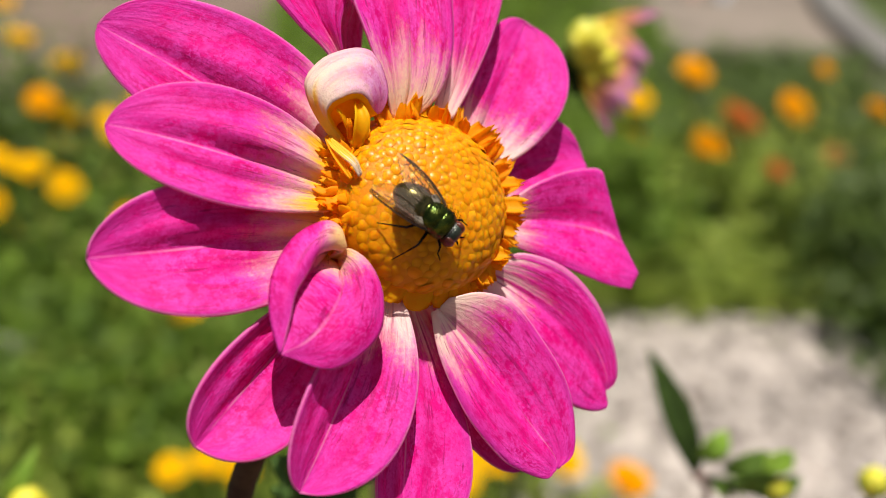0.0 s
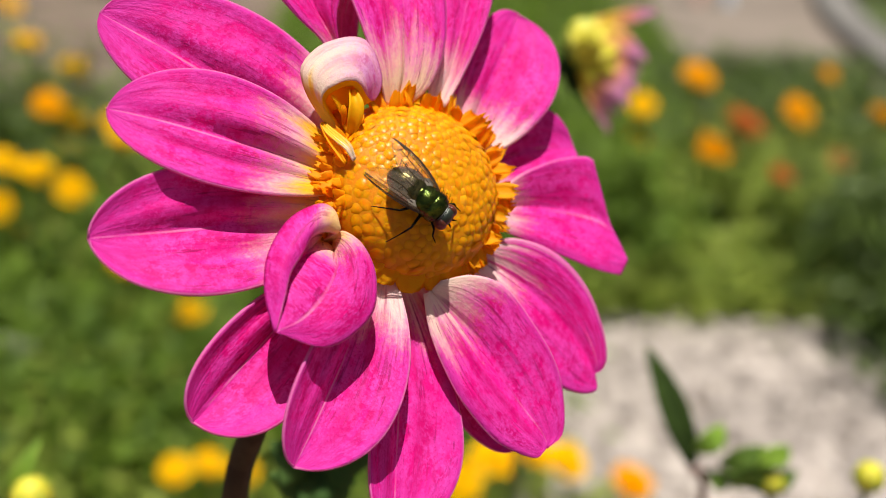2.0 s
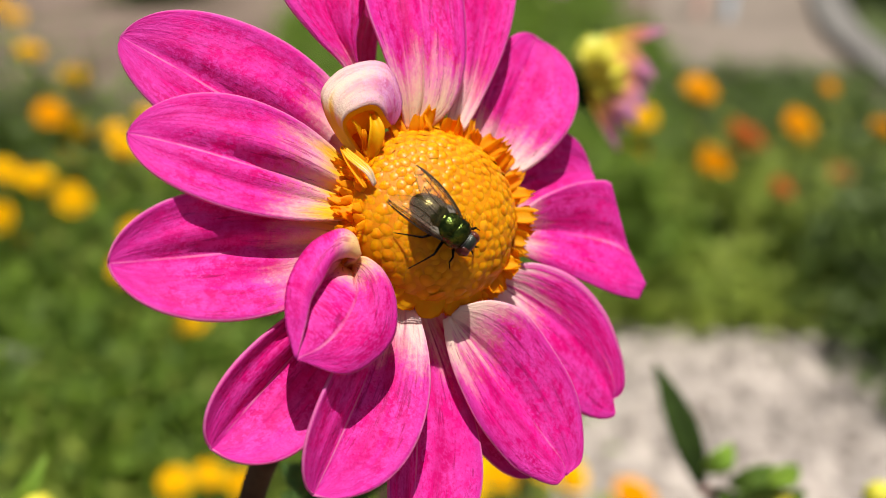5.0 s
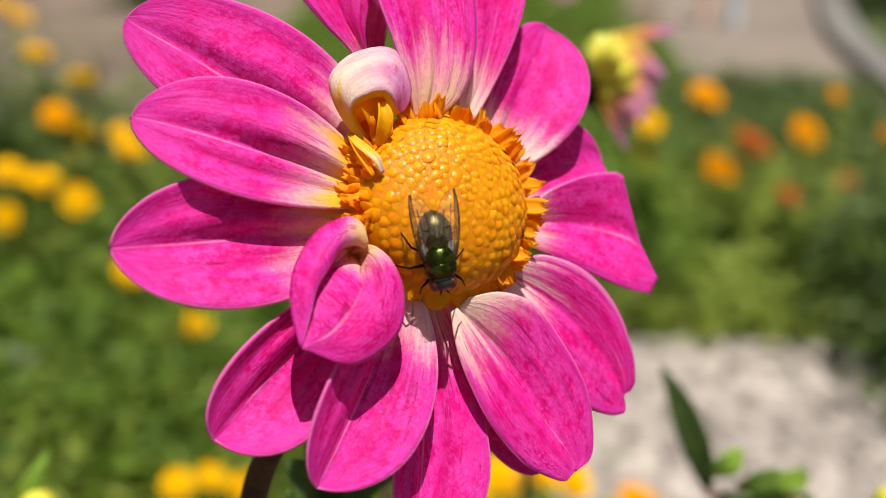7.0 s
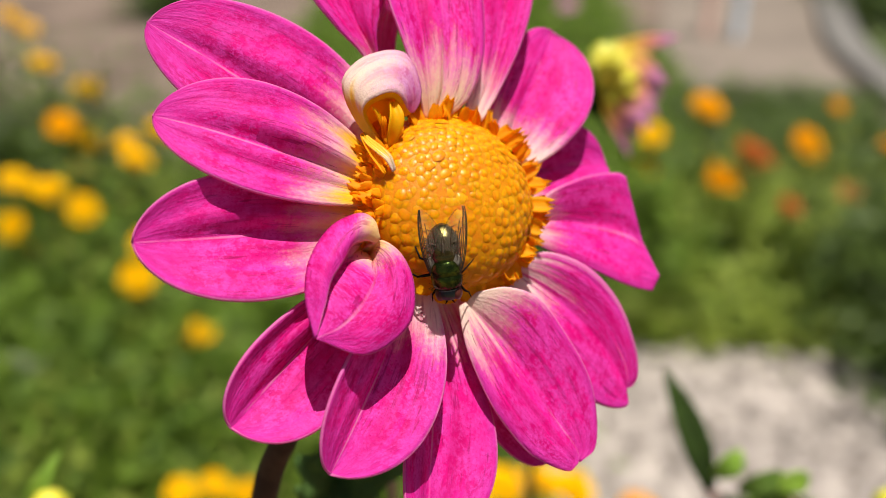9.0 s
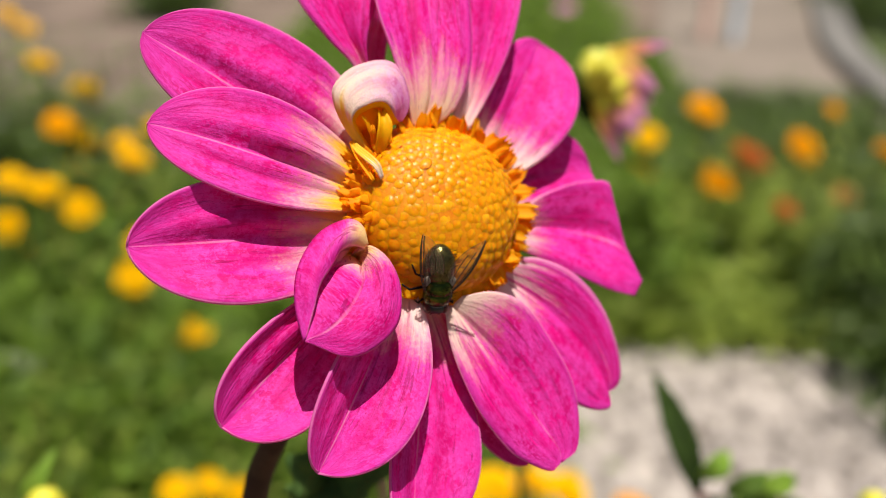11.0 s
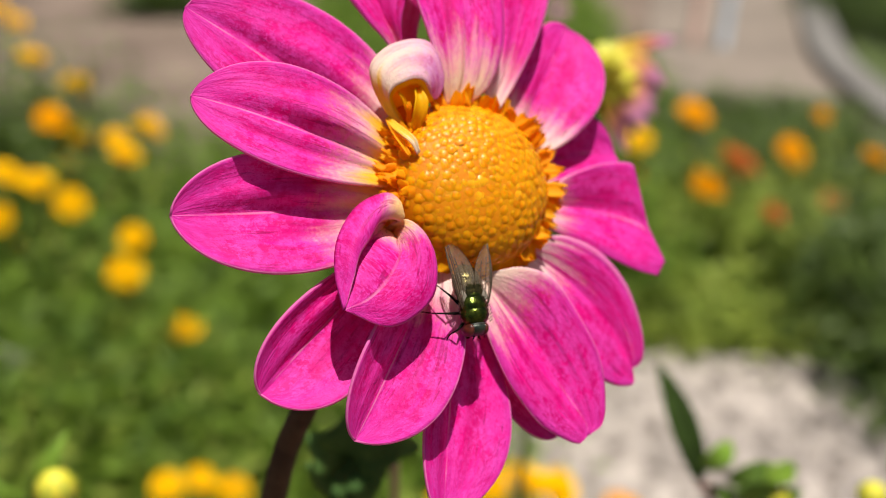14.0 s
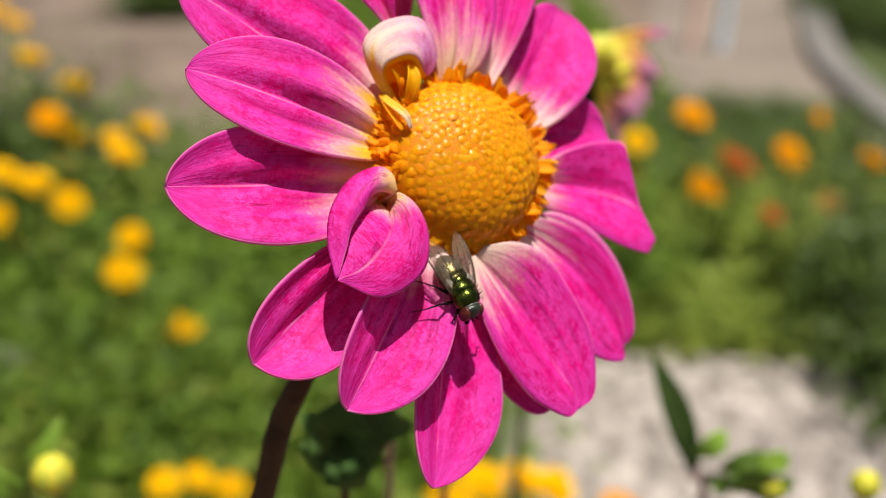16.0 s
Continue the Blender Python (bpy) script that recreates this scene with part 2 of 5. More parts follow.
def part_mesh(name, me, mat, parent=None, label="", smooth=True):
    if mat is not None and not me.materials:
        me.materials.append(mat)
    if smooth and len(me.polygons):
        me.polygons.foreach_set("use_smooth", [True] * len(me.polygons))
    ob = new(name, me)
    if parent is not None:
        ob.parent = parent
    return tagged(ob, label)


def thing(name, at, label, category, group="", kind=""):
    ob = new(name)
    ob.empty_display_size = 0.01
    ob.matrix_basis = at if isinstance(at, Matrix) else Matrix.Translation(at)
    return tagged(ob, label, category, group, kind)


def grid(rows, bm=None, uvs=None, close=False):
    """A sheet of quads from rows of points, with UVs when given."""
    bm = bm or bmesh.new()
    vs = [[bm.verts.new(p) for p in row] for row in rows]
    layer = bm.loops.layers.uv.verify() if uvs else None
    n = len(vs[0])
    for i in range(len(vs) - 1):
        for j in range(n if close else n - 1):
            k = (j + 1) % n
            f = bm.faces.new((vs[i][j], vs[i + 1][j], vs[i + 1][k], vs[i][k]))
            if uvs:
                for loop, (a, b) in zip(f.loops, ((i, j), (i + 1, j), (i + 1, k), (i, k))):
                    loop[layer].uv = uvs[a][b]
    return bm


def tube(points, radii, sides=8, bm=None, cap=True):
    """A round tube along points with its own radius at each."""
    pts = [Vector(p) for p in points]
    rows = []
    side = None
    for i, p in enumerate(pts):
        d = (pts[min(i + 1, len(pts) - 1)] - pts[max(i - 1, 0)]).normalized()
        if side is None:
            side = d.orthogonal().normalized()
        side = (side - d * side.dot(d)).normalized()
        up = d.cross(side)
        rows.append([p + radii[i] * (math.cos(a) * side + math.sin(a) * up) for a in (2 * math.pi * k / sides for k in range(sides))])
    bm = bm or bmesh.new()
    grid(rows, bm, None, True)
    if cap:
        bm.verts.ensure_lookup_table()
        n = len(bm.verts)
        total = len(rows) * sides
        bm.faces.new([bm.verts[n - total + k] for k in range(sides)][::-1])
        bm.faces.new([bm.verts[n - sides + k] for k in range(sides)])
    return bm


def curve_points(points, n):
    """A smooth line (Catmull-Rom) through a few points."""
    p = [Vector(q) for q in points]
    p = [2 * p[0] - p[1]] + p + [2 * p[-1] - p[-2]]
    out = []
    for k in range(n):
        x = k / (n - 1) * (len(p) - 3)
        i = min(int(x), len(p) - 4)
        t = x - i
        a, b, c, d = p[i:i + 4]
        out.append(0.5 * (2 * b + (c - a) * t + (2 * a - 5 * b + 4 * c - d) * t * t + (3 * b - a - 3 * c + d) * t ** 3))
    return out


def ellipsoid(rx, ry, rz, at=(0, 0, 0), u=20, v=12, bm=None):
    bm = bm or bmesh.new()
    made = bmesh.ops.create_uvsphere(bm, u_segments=u, v_segments=v, radius=1.0)
    bmesh.ops.transform(bm, matrix=Matrix.Translation(at) @ Matrix.Diagonal((rx, ry, rz, 1)), verts=made["verts"])
    return bm


def leaf_arrays(centres, sizes, rng, width=0.32, tilt=0.9):
    """Many small folded leaves, four triangles each, as arrays for from_pydata."""
    n = len(centres)
    yaw, pitch = rng.uniform(0, 2 * math.pi, n), rng.uniform(-tilt, tilt, n)
    d = np.stack([np.cos(yaw) * np.cos(pitch), np.sin(yaw) * np.cos(pitch), np.sin(pitch)], 1)
    s = np.stack([-np.sin(yaw), np.cos(yaw), rng.uniform(-0.5, 0.5, n)], 1)
    s /= np.linalg.norm(s, axis=1, keepdims=True)
    u = np.cross(d, s)
    L = sizes[:, None]
    w = L * width * rng.uniform(0.7, 1.2, (n, 1))
    base = centres
    verts = np.stack([base, base + d * L * 0.4 + s * w * 0.5 + u * w * 0.18, base + d * L * 0.5 - u * w * 0.08, base + d * L * 0.4 - s * w * 0.5 + u * w * 0.18,
                      base + d * L * 0.78 + s * w * 0.32 + u * w * 0.05, base + d * L * 0.78 - s * w * 0.32 + u * w * 0.05, base + d * L - u * L * 0.12], 1).reshape(-1, 3)
    quads = np.array([[0, 1, 2], [0, 2, 3], [1, 4, 2], [3, 2, 5], [2, 4, 6], [2, 6, 5]])
    faces = (np.arange(n)[:, None, None] * 7 + quads).reshape(-1, 3)
    return verts, faces


def array_mesh(name, verts, faces):
    me = bpy.data.meshes.new(name)
    me.from_pydata(verts.tolist(), [], faces.tolist())
    return me


# ---- ground, path, lawn ----
def flat_sheet(name, corners, z, mat, label, category, depth=0.0):
    bm = bmesh.new()
    top = [bm.verts.new((x, y, z)) for x, y in corners]
    bm.faces.new(top)
    if depth:
        low = [bm.verts.new((x, y, z - depth)) for x, y in corners]
        for k in range(len(top)):
            j = (k + 1) % len(top)
            bm.faces.new((top[k], low[k], low[j], top[j]))
    return tagged(part(name, bm, mat, None, "", False), label, category, kind="structure")


flat_sheet("ground", [(-400, -400), (400, -400), (400, 400), (-400, 400)], 0.0, SOIL, "dry brown garden soil around the flower beds", "ground")


def path_strip():
    """A curving concrete walk with a grey kerb along its far side."""
    mids = curve_points([(0.92, 1.2), (0.87, 2.0), (0.88, 2.7), (0.98, 3.2), (1.10, 3.65), (1.45, 5.0), (2.4, 8.0)], 30)
    walkway, kerb = [], []
    for i, p in enumerate(mids):
        d = (mids[min(i + 1, 29)] - mids[max(i - 1, 0)]).normalized()
        s = Vector((d.y, -d.x))
        wide = 0.205 + 0.003 * i
        a, b, c = p - s * wide, p + s * wide, p + s * (wide + 0.10)
        walkway.append([(a.x, a.y, 0), (a.x, a.y, 0.03), (b.x, b.y, 0.03)])
        kerb.append([(b.x, b.y, 0.0), (b.x, b.y, 0.07), (c.x, c.y, 0.07), (c.x, c.y, 0)])
    tagged(part("path", grid(walkway), CONCRETE, None, "", False), "pale beige concrete garden path", "path", kind="structure")
    tagged(part("kerb", grid(kerb), KERB, None, "", False), "grey concrete kerb along the path", "kerb", kind="structure")


path_strip()
flat_sheet("lawn", [(1.20, 1.6), (6, 1.6), (6, 9), (3.0, 9), (1.95, 5.6), (1.50, 3.6), (1.26, 2.7)], 0.02, GRASS, "mown green lawn beyond the kerb", "lawn", 0.02)


def lawn_blades():
    rng = np.random.default_rng(3)
    n = 5000
    c = np.stack([rng.uniform(1.25, 3.0, n), rng.uniform(1.7, 5.0, n), np.full(n, 0.02)], 1)
    keep = c[:, 0] > 1.25 + 0.12 * (c[:, 1] - 2.0)
    v, f = leaf_arrays(c[keep], rng.uniform(0.03, 0.06, keep.sum()), rng, 0.12, 1.5)
    v[:, 2] = np.abs(v[:, 2] - 0.02) + 0.02
    tagged(part_mesh("lawn_grass", array_mesh("lawn_grass", v, f), GRASS), "short green grass blades", "grass", kind="stuff")


lawn_blades()


def gravel():
    """A patch of pale rounded stones between the beds."""
    rng = np.random.default_rng(5)
    base = bmesh.new()
    bmesh.ops.create_icosphere(base, subdivisions=1, radius=1.0)
    bv = np.array([v.co[:] for v in base.verts])
    bf = np.array([[v.index for v in f.verts] for f in base.faces])
    base.free()
    n = 6500
    x, y = rng.uniform(0.02, 0.80, n), rng.uniform(0.50, 1.30, n)
    r = rng.uniform(0.006, 0.016, n)
    shape = bv[None] * (1 + rng.uniform(-0.22, 0.22, (n, len(bv), 1)))
    shape = shape * r[:, None, None] * rng.uniform(0.6, 1.3, (n, 1, 3)) * np.array([1, 1, 0.7])
    v = shape + np.stack([x, y, r * 0.45 + rng.uniform(0, 0.006, n)], 1)[:, None]
    f = np.arange(n)[:, None, None] * len(bv) + bf[None]
    tagged(part_mesh("gravel", array_mesh("gravel", v.reshape(-1, 3), f.reshape(-1, 3)), STONE, None, "", False), "pale grey and beige gravel stones on the soil", "gravel", kind="stuff")


gravel()


# ---- the planted beds ----
def leaf_bed(name, x0, x1, y0, y1, low, high, count, size, mat, label, seed, clump=0.05, tilt=0.6):
    """Leaves in loose clumps over a stretch of ground, thinning out at its edges."""
    rng = np.random.default_rng(seed)
    heads = np.stack([rng.uniform(x0, x1, count // 30), rng.uniform(y0, y1, count // 30)], 1)
    tall = rng.uniform(low, high, len(heads))
    pick = rng.integers(0, len(heads), count)
    off = rng.normal(0, clump, (count, 3))
    c = np.concatenate([heads[pick], (tall[pick] * rng.uniform(0.25, 1.0, count))[:, None]], 1) + off * np.array([1, 1, 0.5])
    c[:, 2] = np.maximum(c[:, 2], 0.01)
    v, f = leaf_arrays(c, rng.uniform(size * 0.6, size * 1.4, count), rng, 0.36, tilt)
    v[:, 2] = np.maximum(v[:, 2], 0.004)
    # thin stalks hold the clumps up
    bm = bmesh.new()
    for (hx, hy), t in zip(heads, tall):
        tube([(hx, hy, 0), (hx + 0.01, hy - 0.005, t * 0.5), (hx, hy, t)], (0.0022, 0.0018, 0.001), 4, bm, False)
    me = bpy.data.meshes.new(name)
    bm.to_mesh(me)
    bm.free()
    sv = np.array([p.co[:] for p in me.vertices])
    sf = [list(p.vertices) for p in me.polygons]
    both = bpy.data.meshes.new(name)
    both.from_pydata(v.tolist() + sv.tolist(), [], f.tolist() + [[i + len(v) for i in q] for q in sf])
    return tagged(part_mesh(name, both, mat, None, "", False), label, "foliage", kind="stuff")


leaf_bed("bed_foliage", -1.15, -0.10, 0.62, 1.45, 0.16, 0.34, 39600, 0.024, GREEN, "dense feathery green foliage of the flower bed", 11)
leaf_bed("bed_foliage", -0.02, 0.34, 1.26, 1.80, 0.10, 0.28, 7700, 0.028, GREEN, "dense feathery green foliage of the flower bed", 19)
leaf_bed("bed_foliage", -0.30, 0.06, 0.75, 1.80, 0.14, 0.30, 17600, 0.024, GREEN, "dense feathery green foliage of the flower bed", 12)
# the ground cover looks fully sunlit through its brightened leaf colour
leaf_bed("ground_cover", 0.16, 0.95, 1.22, 1.78, 0.05, 0.07, 26400, 0.025, GREEN_SUNLIT, "sunlit light green ground cover behind the gravel", 13, 0.03, 0.4)
leaf_bed("shrub_foliage", 0.645, 0.90, 0.97, 1.10, 0.06, 0.18, 3300, 0.028, GREEN_DARK, "dark green low shrubs beside the gravel", 24, 0.035)
leaf_bed("shrub_foliage", 0.615, 0.98, 1.10, 1.42, 0.08, 0.22, 7040, 0.028, GREEN_DARK, "dark green low shrubs beside the gravel", 14)
# the near beds carry their sunshine in the same brightened leaf colour
leaf_bed("bed_foliage", -0.40, 0.07, 0.50, 0.66, 0.08, 0.20, 3960, 0.025, GREEN_SUNLIT, "green foliage at the near edge of the flower bed", 15)
leaf_bed("bed_foliage", -0.70, -0.14, 0.58, 0.82, 0.14, 0.28, 5200, 0.024, GREEN_SUNLIT, "sunlit yellow-green foliage in the near part of the bed", 31)
leaf_bed("shrub_foliage", 0.10, 1.00, 1.72, 2.24, 0.05, 0.11, 17600, 0.028, GREEN_DARK, "low dark green ground cover beside the path", 16, 0.03)
# sun on this edge of the gravel is put into the leaf colour too
leaf_bed("bed_foliage", 0.18, 0.66, 1.24, 1.36, 0.02, 0.08, 4840, 0.028, GREEN_SUNLIT, "bright green plants at the edge of the gravel", 21, 0.03, 0.35)
leaf_bed("ground_cover", -0.45, 0.60, 1.9, 3.6, 0.03, 0.08, 19800, 0.031, GREEN, "low green ground cover beyond the bed", 18, 0.03)
leaf_bed("shrub_foliage", -1.07, -0.85, 3.25, 3.50, 0.06, 0.16, 1980, 0.031, GREEN_DARK, "dark green clump on the bare soil", 23, 0.04)
leaf_bed("shrub_foliage", 1.36, 2.0, 2.95, 3.6, 0.08, 0.20, 6600, 0.031, GREEN_DARK, "dark green shrubs at the back of the lawn", 20)
leaf_bed("shrub_foliage", -0.75, -0.46, 1.10, 1.40, 0.30, 0.44, 3300, 0.028, GREEN_DARK, "taller dark green plants in the bed", 17)


def bloom_petal_mesh(mat, reach, lift, radius, seed):
    """One broad ruffled marigold petal, its root at the origin, pointing along x."""
    rng = random.Random(seed)
    rows = []
    for i in range(5):
        t = i / 4
        w = (0.10 + 0.36 * math.sin(min(1, t * 1.25) * math.pi * 0.62)) * (1 if i < 4 else 0.70)
        z = lift * math.sin(t * 1.9) * 0.55
        rows.append([radius * Vector((reach * (0.08 + 0.92 * t), w * q, z + 0.07 * q * q + (0.06 * rng.uniform(-1, 1) if i == 4 else 0))) for q in (-1, -0.5, 0, 0.5, 1)])
    bm = grid(rows)
    me = bpy.data.meshes.new("petal")
    bm.to_mesh(me)
    bm.free()
    me.materials.append(mat)
    return me


RINGS = ((9, 1.0, 0.12), (8, 0.82, 0.34), (6, 0.55, 0.62))
TONES = {"orange": ORANGE, "yellow": YELLOW, "rust": RUST, "pink": WILT_PINK, "white": PALE_BLOOM}
BLOOM_PETALS = {tone: [[bloom_petal_mesh(m, reach, lift, 0.024, 3 * k + v) for v in range(3)] for k, (_, reach, lift) in enumerate(RINGS)] for tone, m in TONES.items()}


def bloom_heart(mat):
    bm = ellipsoid(0.0075, 0.0075, 0.006, (0, 0, 0.0066), 10, 6)
    me = bpy.data.meshes.new("bloom")
    bm.to_mesh(me)
    bm.free()
    me.materials.append(mat)
    return me


BLOOMS = {tone: bloom_heart(m) for tone, m in TONES.items()}
WORDS = {"orange": "bright orange marigold on a thin green stem", "yellow": "golden yellow marigold on a thin green stem", "rust": "rust-red marigold on a thin green stem", "pink": "small mauve-pink bloom far back in the bed", "white": "faded greyish-white bloom among the bed leaves"}


def marigold(x, y, z, colour, size=1.0, seed=0):
    rng = random.Random(seed)
    foot = Vector((x + rng.uniform(-0.04, 0.04), y + rng.uniform(0.0, 0.05), 0))
    plant = thing("marigold", foot, WORDS[colour], "flower", "marigolds in the bed")
    top = Vector((x, y, z)) - foot
    line = curve_points([(0, 0, 0), top * 0.5 + Vector((0.012, 0.006, 0)), top], 8)
    part("stem", tube(line, [0.0028 - 0.0001 * i for i in range(8)], 6), BED_STEM, plant)
    head = part_mesh("bloom", BLOOMS[colour], None, plant, "", True)
    head.matrix_basis = Matrix.Translation(top) @ pose(0, 0, 0, 32 + rng.uniform(-22, 22), rng.uniform(-20, 20), rng.uniform(0, 90)) @ Matrix.Scale(size * 0.86, 4)
    for ring, (count, reach, lift) in enumerate(RINGS):
        for k in range(count):
            leaf = part_mesh("petal", BLOOM_PETALS[colour][ring][rng.randrange(3)], None, head, "", True)
            leaf.matrix_basis = pose(0, 0, 0, rng.uniform(-8, 8), rng.uniform(-9, 7), 360 * (k + 0.5 * ring) / count + rng.uniform(-7, 7)) @ Matrix.Scale(rng.uniform(0.9, 1.08), 4)
    bm = tube([top - Vector((0, 0, 0.012)), top - Vector((0, 0, 0.006)), top + Vector((0, 0, 0.001))], (0.003, 0.006, 0.0075), 8)
    part("calyx", bm, BED_STEM, plant)
    g = np.random.default_rng(seed + 50)
    n = 44
    t = g.uniform(0.15, 0.92, n)
    c = np.array([line[int(q * 7)][:] for q in t]) + g.normal(0, 0.012, (n, 3))
    v, f = leaf_arrays(c, g.uniform(0.025, 0.05, n), g, 0.28)
    # stem leaves share the green with sunlight in its colour
    tagged(part_mesh("leaves", array_mesh("leaves", v, f), GREEN_SUNLIT, plant, "", False), kind="stuff")


SPOTS = ((0.404, 1.400, 0.321, "orange", 1.29), (0.567, 1.400, 0.263, "orange", 1.35), (0.440, 1.400, 0.200, "orange", 1.59), (0.486, 1.400, 0.243, "rust", 1.50),
         (0.650, 1.400, 0.179, "rust", 0.83), (0.319, 1.400, 0.219, "yellow", 1.26), (0.322, 1.400, 0.276, "yellow", 1.07), (0.580, 1.342, 0.342, "orange", 0.6),
         (-0.422, 0.917, 0.394, "yellow", 0.85), (-0.457, 0.921, 0.402, "yellow", 0.8))
for k, (x, y, z, colour, size) in enumerate(SPOTS):
    marigold(x, y, z, colour, size, k)
SPOTS = ((-0.405, 0.952, 0.354, "yellow", 1.0), (-0.468, 1.091, 0.403, "orange", 1.0), (-0.556, 1.273, 0.426, "yellow", 1.0), (-0.475, 1.179, 0.355, "yellow", 1.0),
         (-0.362, 1.025, 0.385, "yellow", 1.0), (-0.741, 1.605, 0.411, "yellow", 1.0), (-0.251, 0.803, 0.287, "yellow", 1.0), (-0.460, 0.899, 0.360, "yellow", 0.9),
         (-0.318, 0.890, 0.344, "yellow", 0.9), (-0.310, 0.828, 0.335, "yellow", 1.0), (-0.406, 1.129, 0.366, "yellow", 0.9), (-0.211, 0.579, 0.280, "yellow", 0.7),
         (-0.185, 0.585, 0.282, "yellow", 0.75), (-0.158, 0.578, 0.278, "yellow", 0.7))
for k, (x, y, z, colour, size) in enumerate(SPOTS):
    marigold(x, y, z, colour, 0.88 * size, k + 20)
SPOTS = ((0.043, 0.577, 0.289, "yellow", 0.9), (0.074, 0.578, 0.292, "yellow", 0.9), (0.105, 0.599, 0.267, "yellow", 0.85),
         (0.154, 0.572, 0.268, "orange", 0.8), (0.015, 0.551, 0.290, "yellow", 0.85), (0.244, 1.917, 0.358, "pink", 1.0),
         (-0.666, 1.500, 0.417, "yellow", 0.75), (-0.542, 1.380, 0.354, "yellow", 1.10), (-0.399, 1.250, 0.337, "yellow", 1.00), (-0.520, 1.050, 0.247, "yellow", 0.60), (0.519, 1.300, 0.199, "rust", 0.80), (0.703, 1.400, 0.256, "orange", 1.00), (-0.498, 1.200, 0.299, "orange", 0.80), (-0.428, 0.800, 0.254, "white", 0.75))
for k, (x, y, z, colour, size) in enumerate(SPOTS):
    marigold(x, y, z, colour, size, k + 40)


# two slim posts standing by the path
for x, y, mat, label in ((0.900, 2.92, POST_BLUE, "slim blue-grey painted post by the path"), (0.815, 2.95, POST_PINK, "slim reddish wooden post by the path")):
    post = thing("post", (x, y, 0.0), label, "post", "posts by the path")
    part("pole", tube([(0, 0, 0.0), (0, 0, 0.5), (0, 0, 1.0)], (0.017, 0.017, 0.016), 12), mat, post)
    part("cap", ellipsoid(0.019, 0.019, 0.008, (0, 0, 1.002), 12, 6), mat, post)


# ---- the dahlia ----
# its own frame: x and y in the plane of the bloom, z out of its face, in millimetres
MM = 0.001
HEAD = Matrix(((0.90862, 0.00000, 0.41763, 0), (0.31126, 0.66673, -0.67719, 0), (-0.27845, 0.74530, 0.60580, 0), (0, 0, 0, 1)))
HEAD.translation = Vector((-0.00118, 0.11191, 0.74626))
FOOT = Vector((-0.062, 0.150, 0.0))
dahlia = thing("dahlia", FOOT, "open magenta-pink dahlia with an orange-yellow centre on a dark stem", "flower")
FACE = Matrix.Translation(-FOOT) @ HEAD @ Matrix.Scale(MM, 4)


def place_part(ob, turn=Matrix.Identity(4)):
    ob.matrix_basis = FACE @ turn
    return ob


def sheet_thickness(ob, thick):
    s = ob.modifiers.new("thickness", "SOLIDIFY")
    s.thickness, s.offset, s.use_even_offset = thick, 0.0, False


def ray_petal(base, tip, left, right, widest=0.5, blunt=0.62, bow=0.0, arch=1.5, fold=0.25, cup_left=0.0, cup_right=0.0, twist=0.0, pale=0.25, yellow=0.0, mat=None, seed=0, notch=0.0, crease=0.0, slant=0.0, roll=0.0):
    """One ray petal: a keeled blade from base to tip (mm, in the bloom's frame). left and right are its half widths as seen going outward,
    fold the depth of its valley, cup the rise of each margin, arch its rise midway."""
    rng = random.Random(seed)
    B, T = Vector(base), Vector(tip)
    flat = Vector((T.x - B.x, T.y - B.y, 0))
    d = flat.normalized()
    n = Vector((-d.y, d.x, 0))
    rise = widest + 0.12
    p = blunt * rise / (1 - widest)
    peak = rise ** p * (1 - widest) ** blunt
    rows, uvs = [], []
    ns, nt_ = 44, 24
    phase = rng.uniform(0, 6)
    high = 1 if n.y > 0 else -1     # the margin that lies higher on the bloom carries the ridge
    for i in range(ns + 1):
        s = 1 - (1 - i / ns) ** 1.35
        shape = (s + 0.12) ** p * max(0.0, 1 - s) ** blunt / peak
        mid = B.lerp(T, s) + n * bow * 4 * s * (1 - s)
        row, urow = [], []
        for j in range(nt_ + 1):
            t = 2 * j / nt_ - 1
            half = left if t > 0 else right
            q = t * half * shape
            z = arch * 4 * s * (1 - s)
            a = abs(t)
            z += fold * half * shape * (a ** (1.15 if crease < 1 else 1.6) - 0.35)
            z += (cup_left if t > 0 else cup_right) * shape * a ** 2.4
            c = t * high
            z += crease * shape * min(1.0, 1.9 * (1 - s)) * (0.95 * math.exp(-((c - 0.34) / 0.20) ** 2) - 0.60 * math.exp(-((c - 0.06) / 0.12) ** 2) - 0.35 * math.exp(-((c + 0.42) / 0.12) ** 2))
            z += twist * q * s
            z += roll * shape * max(0.0, 1 - abs(c - 0.30) / (0.70 if c > 0.30 else 1.0))
            z += 0.11 * shape * math.sin(t * 9.5 + phase) * (1 - 0.6 * s)
            z += 0.30 * noise.noise(Vector((q * 0.16 + phase, s * 3.1, seed * 1.7)))
            back = notch * math.exp(-((t - 0.25) / 0.16) ** 2) * max(0, s - 0.8) * 5
            row.append(mid + n * q + Vector((0, 0, z)) - d * (back + slant * t * s * s))
            urow.append((s, 0.5 + 0.5 * t))
        rows.append(row)
        uvs.append(urow)
    ob = place_part(part("petal", grid(rows, None, uvs), mat or PETAL, dahlia))
    ob.color = (pale, yellow, 0, 1)
    sheet_thickness(ob, 0.35)
    return ob


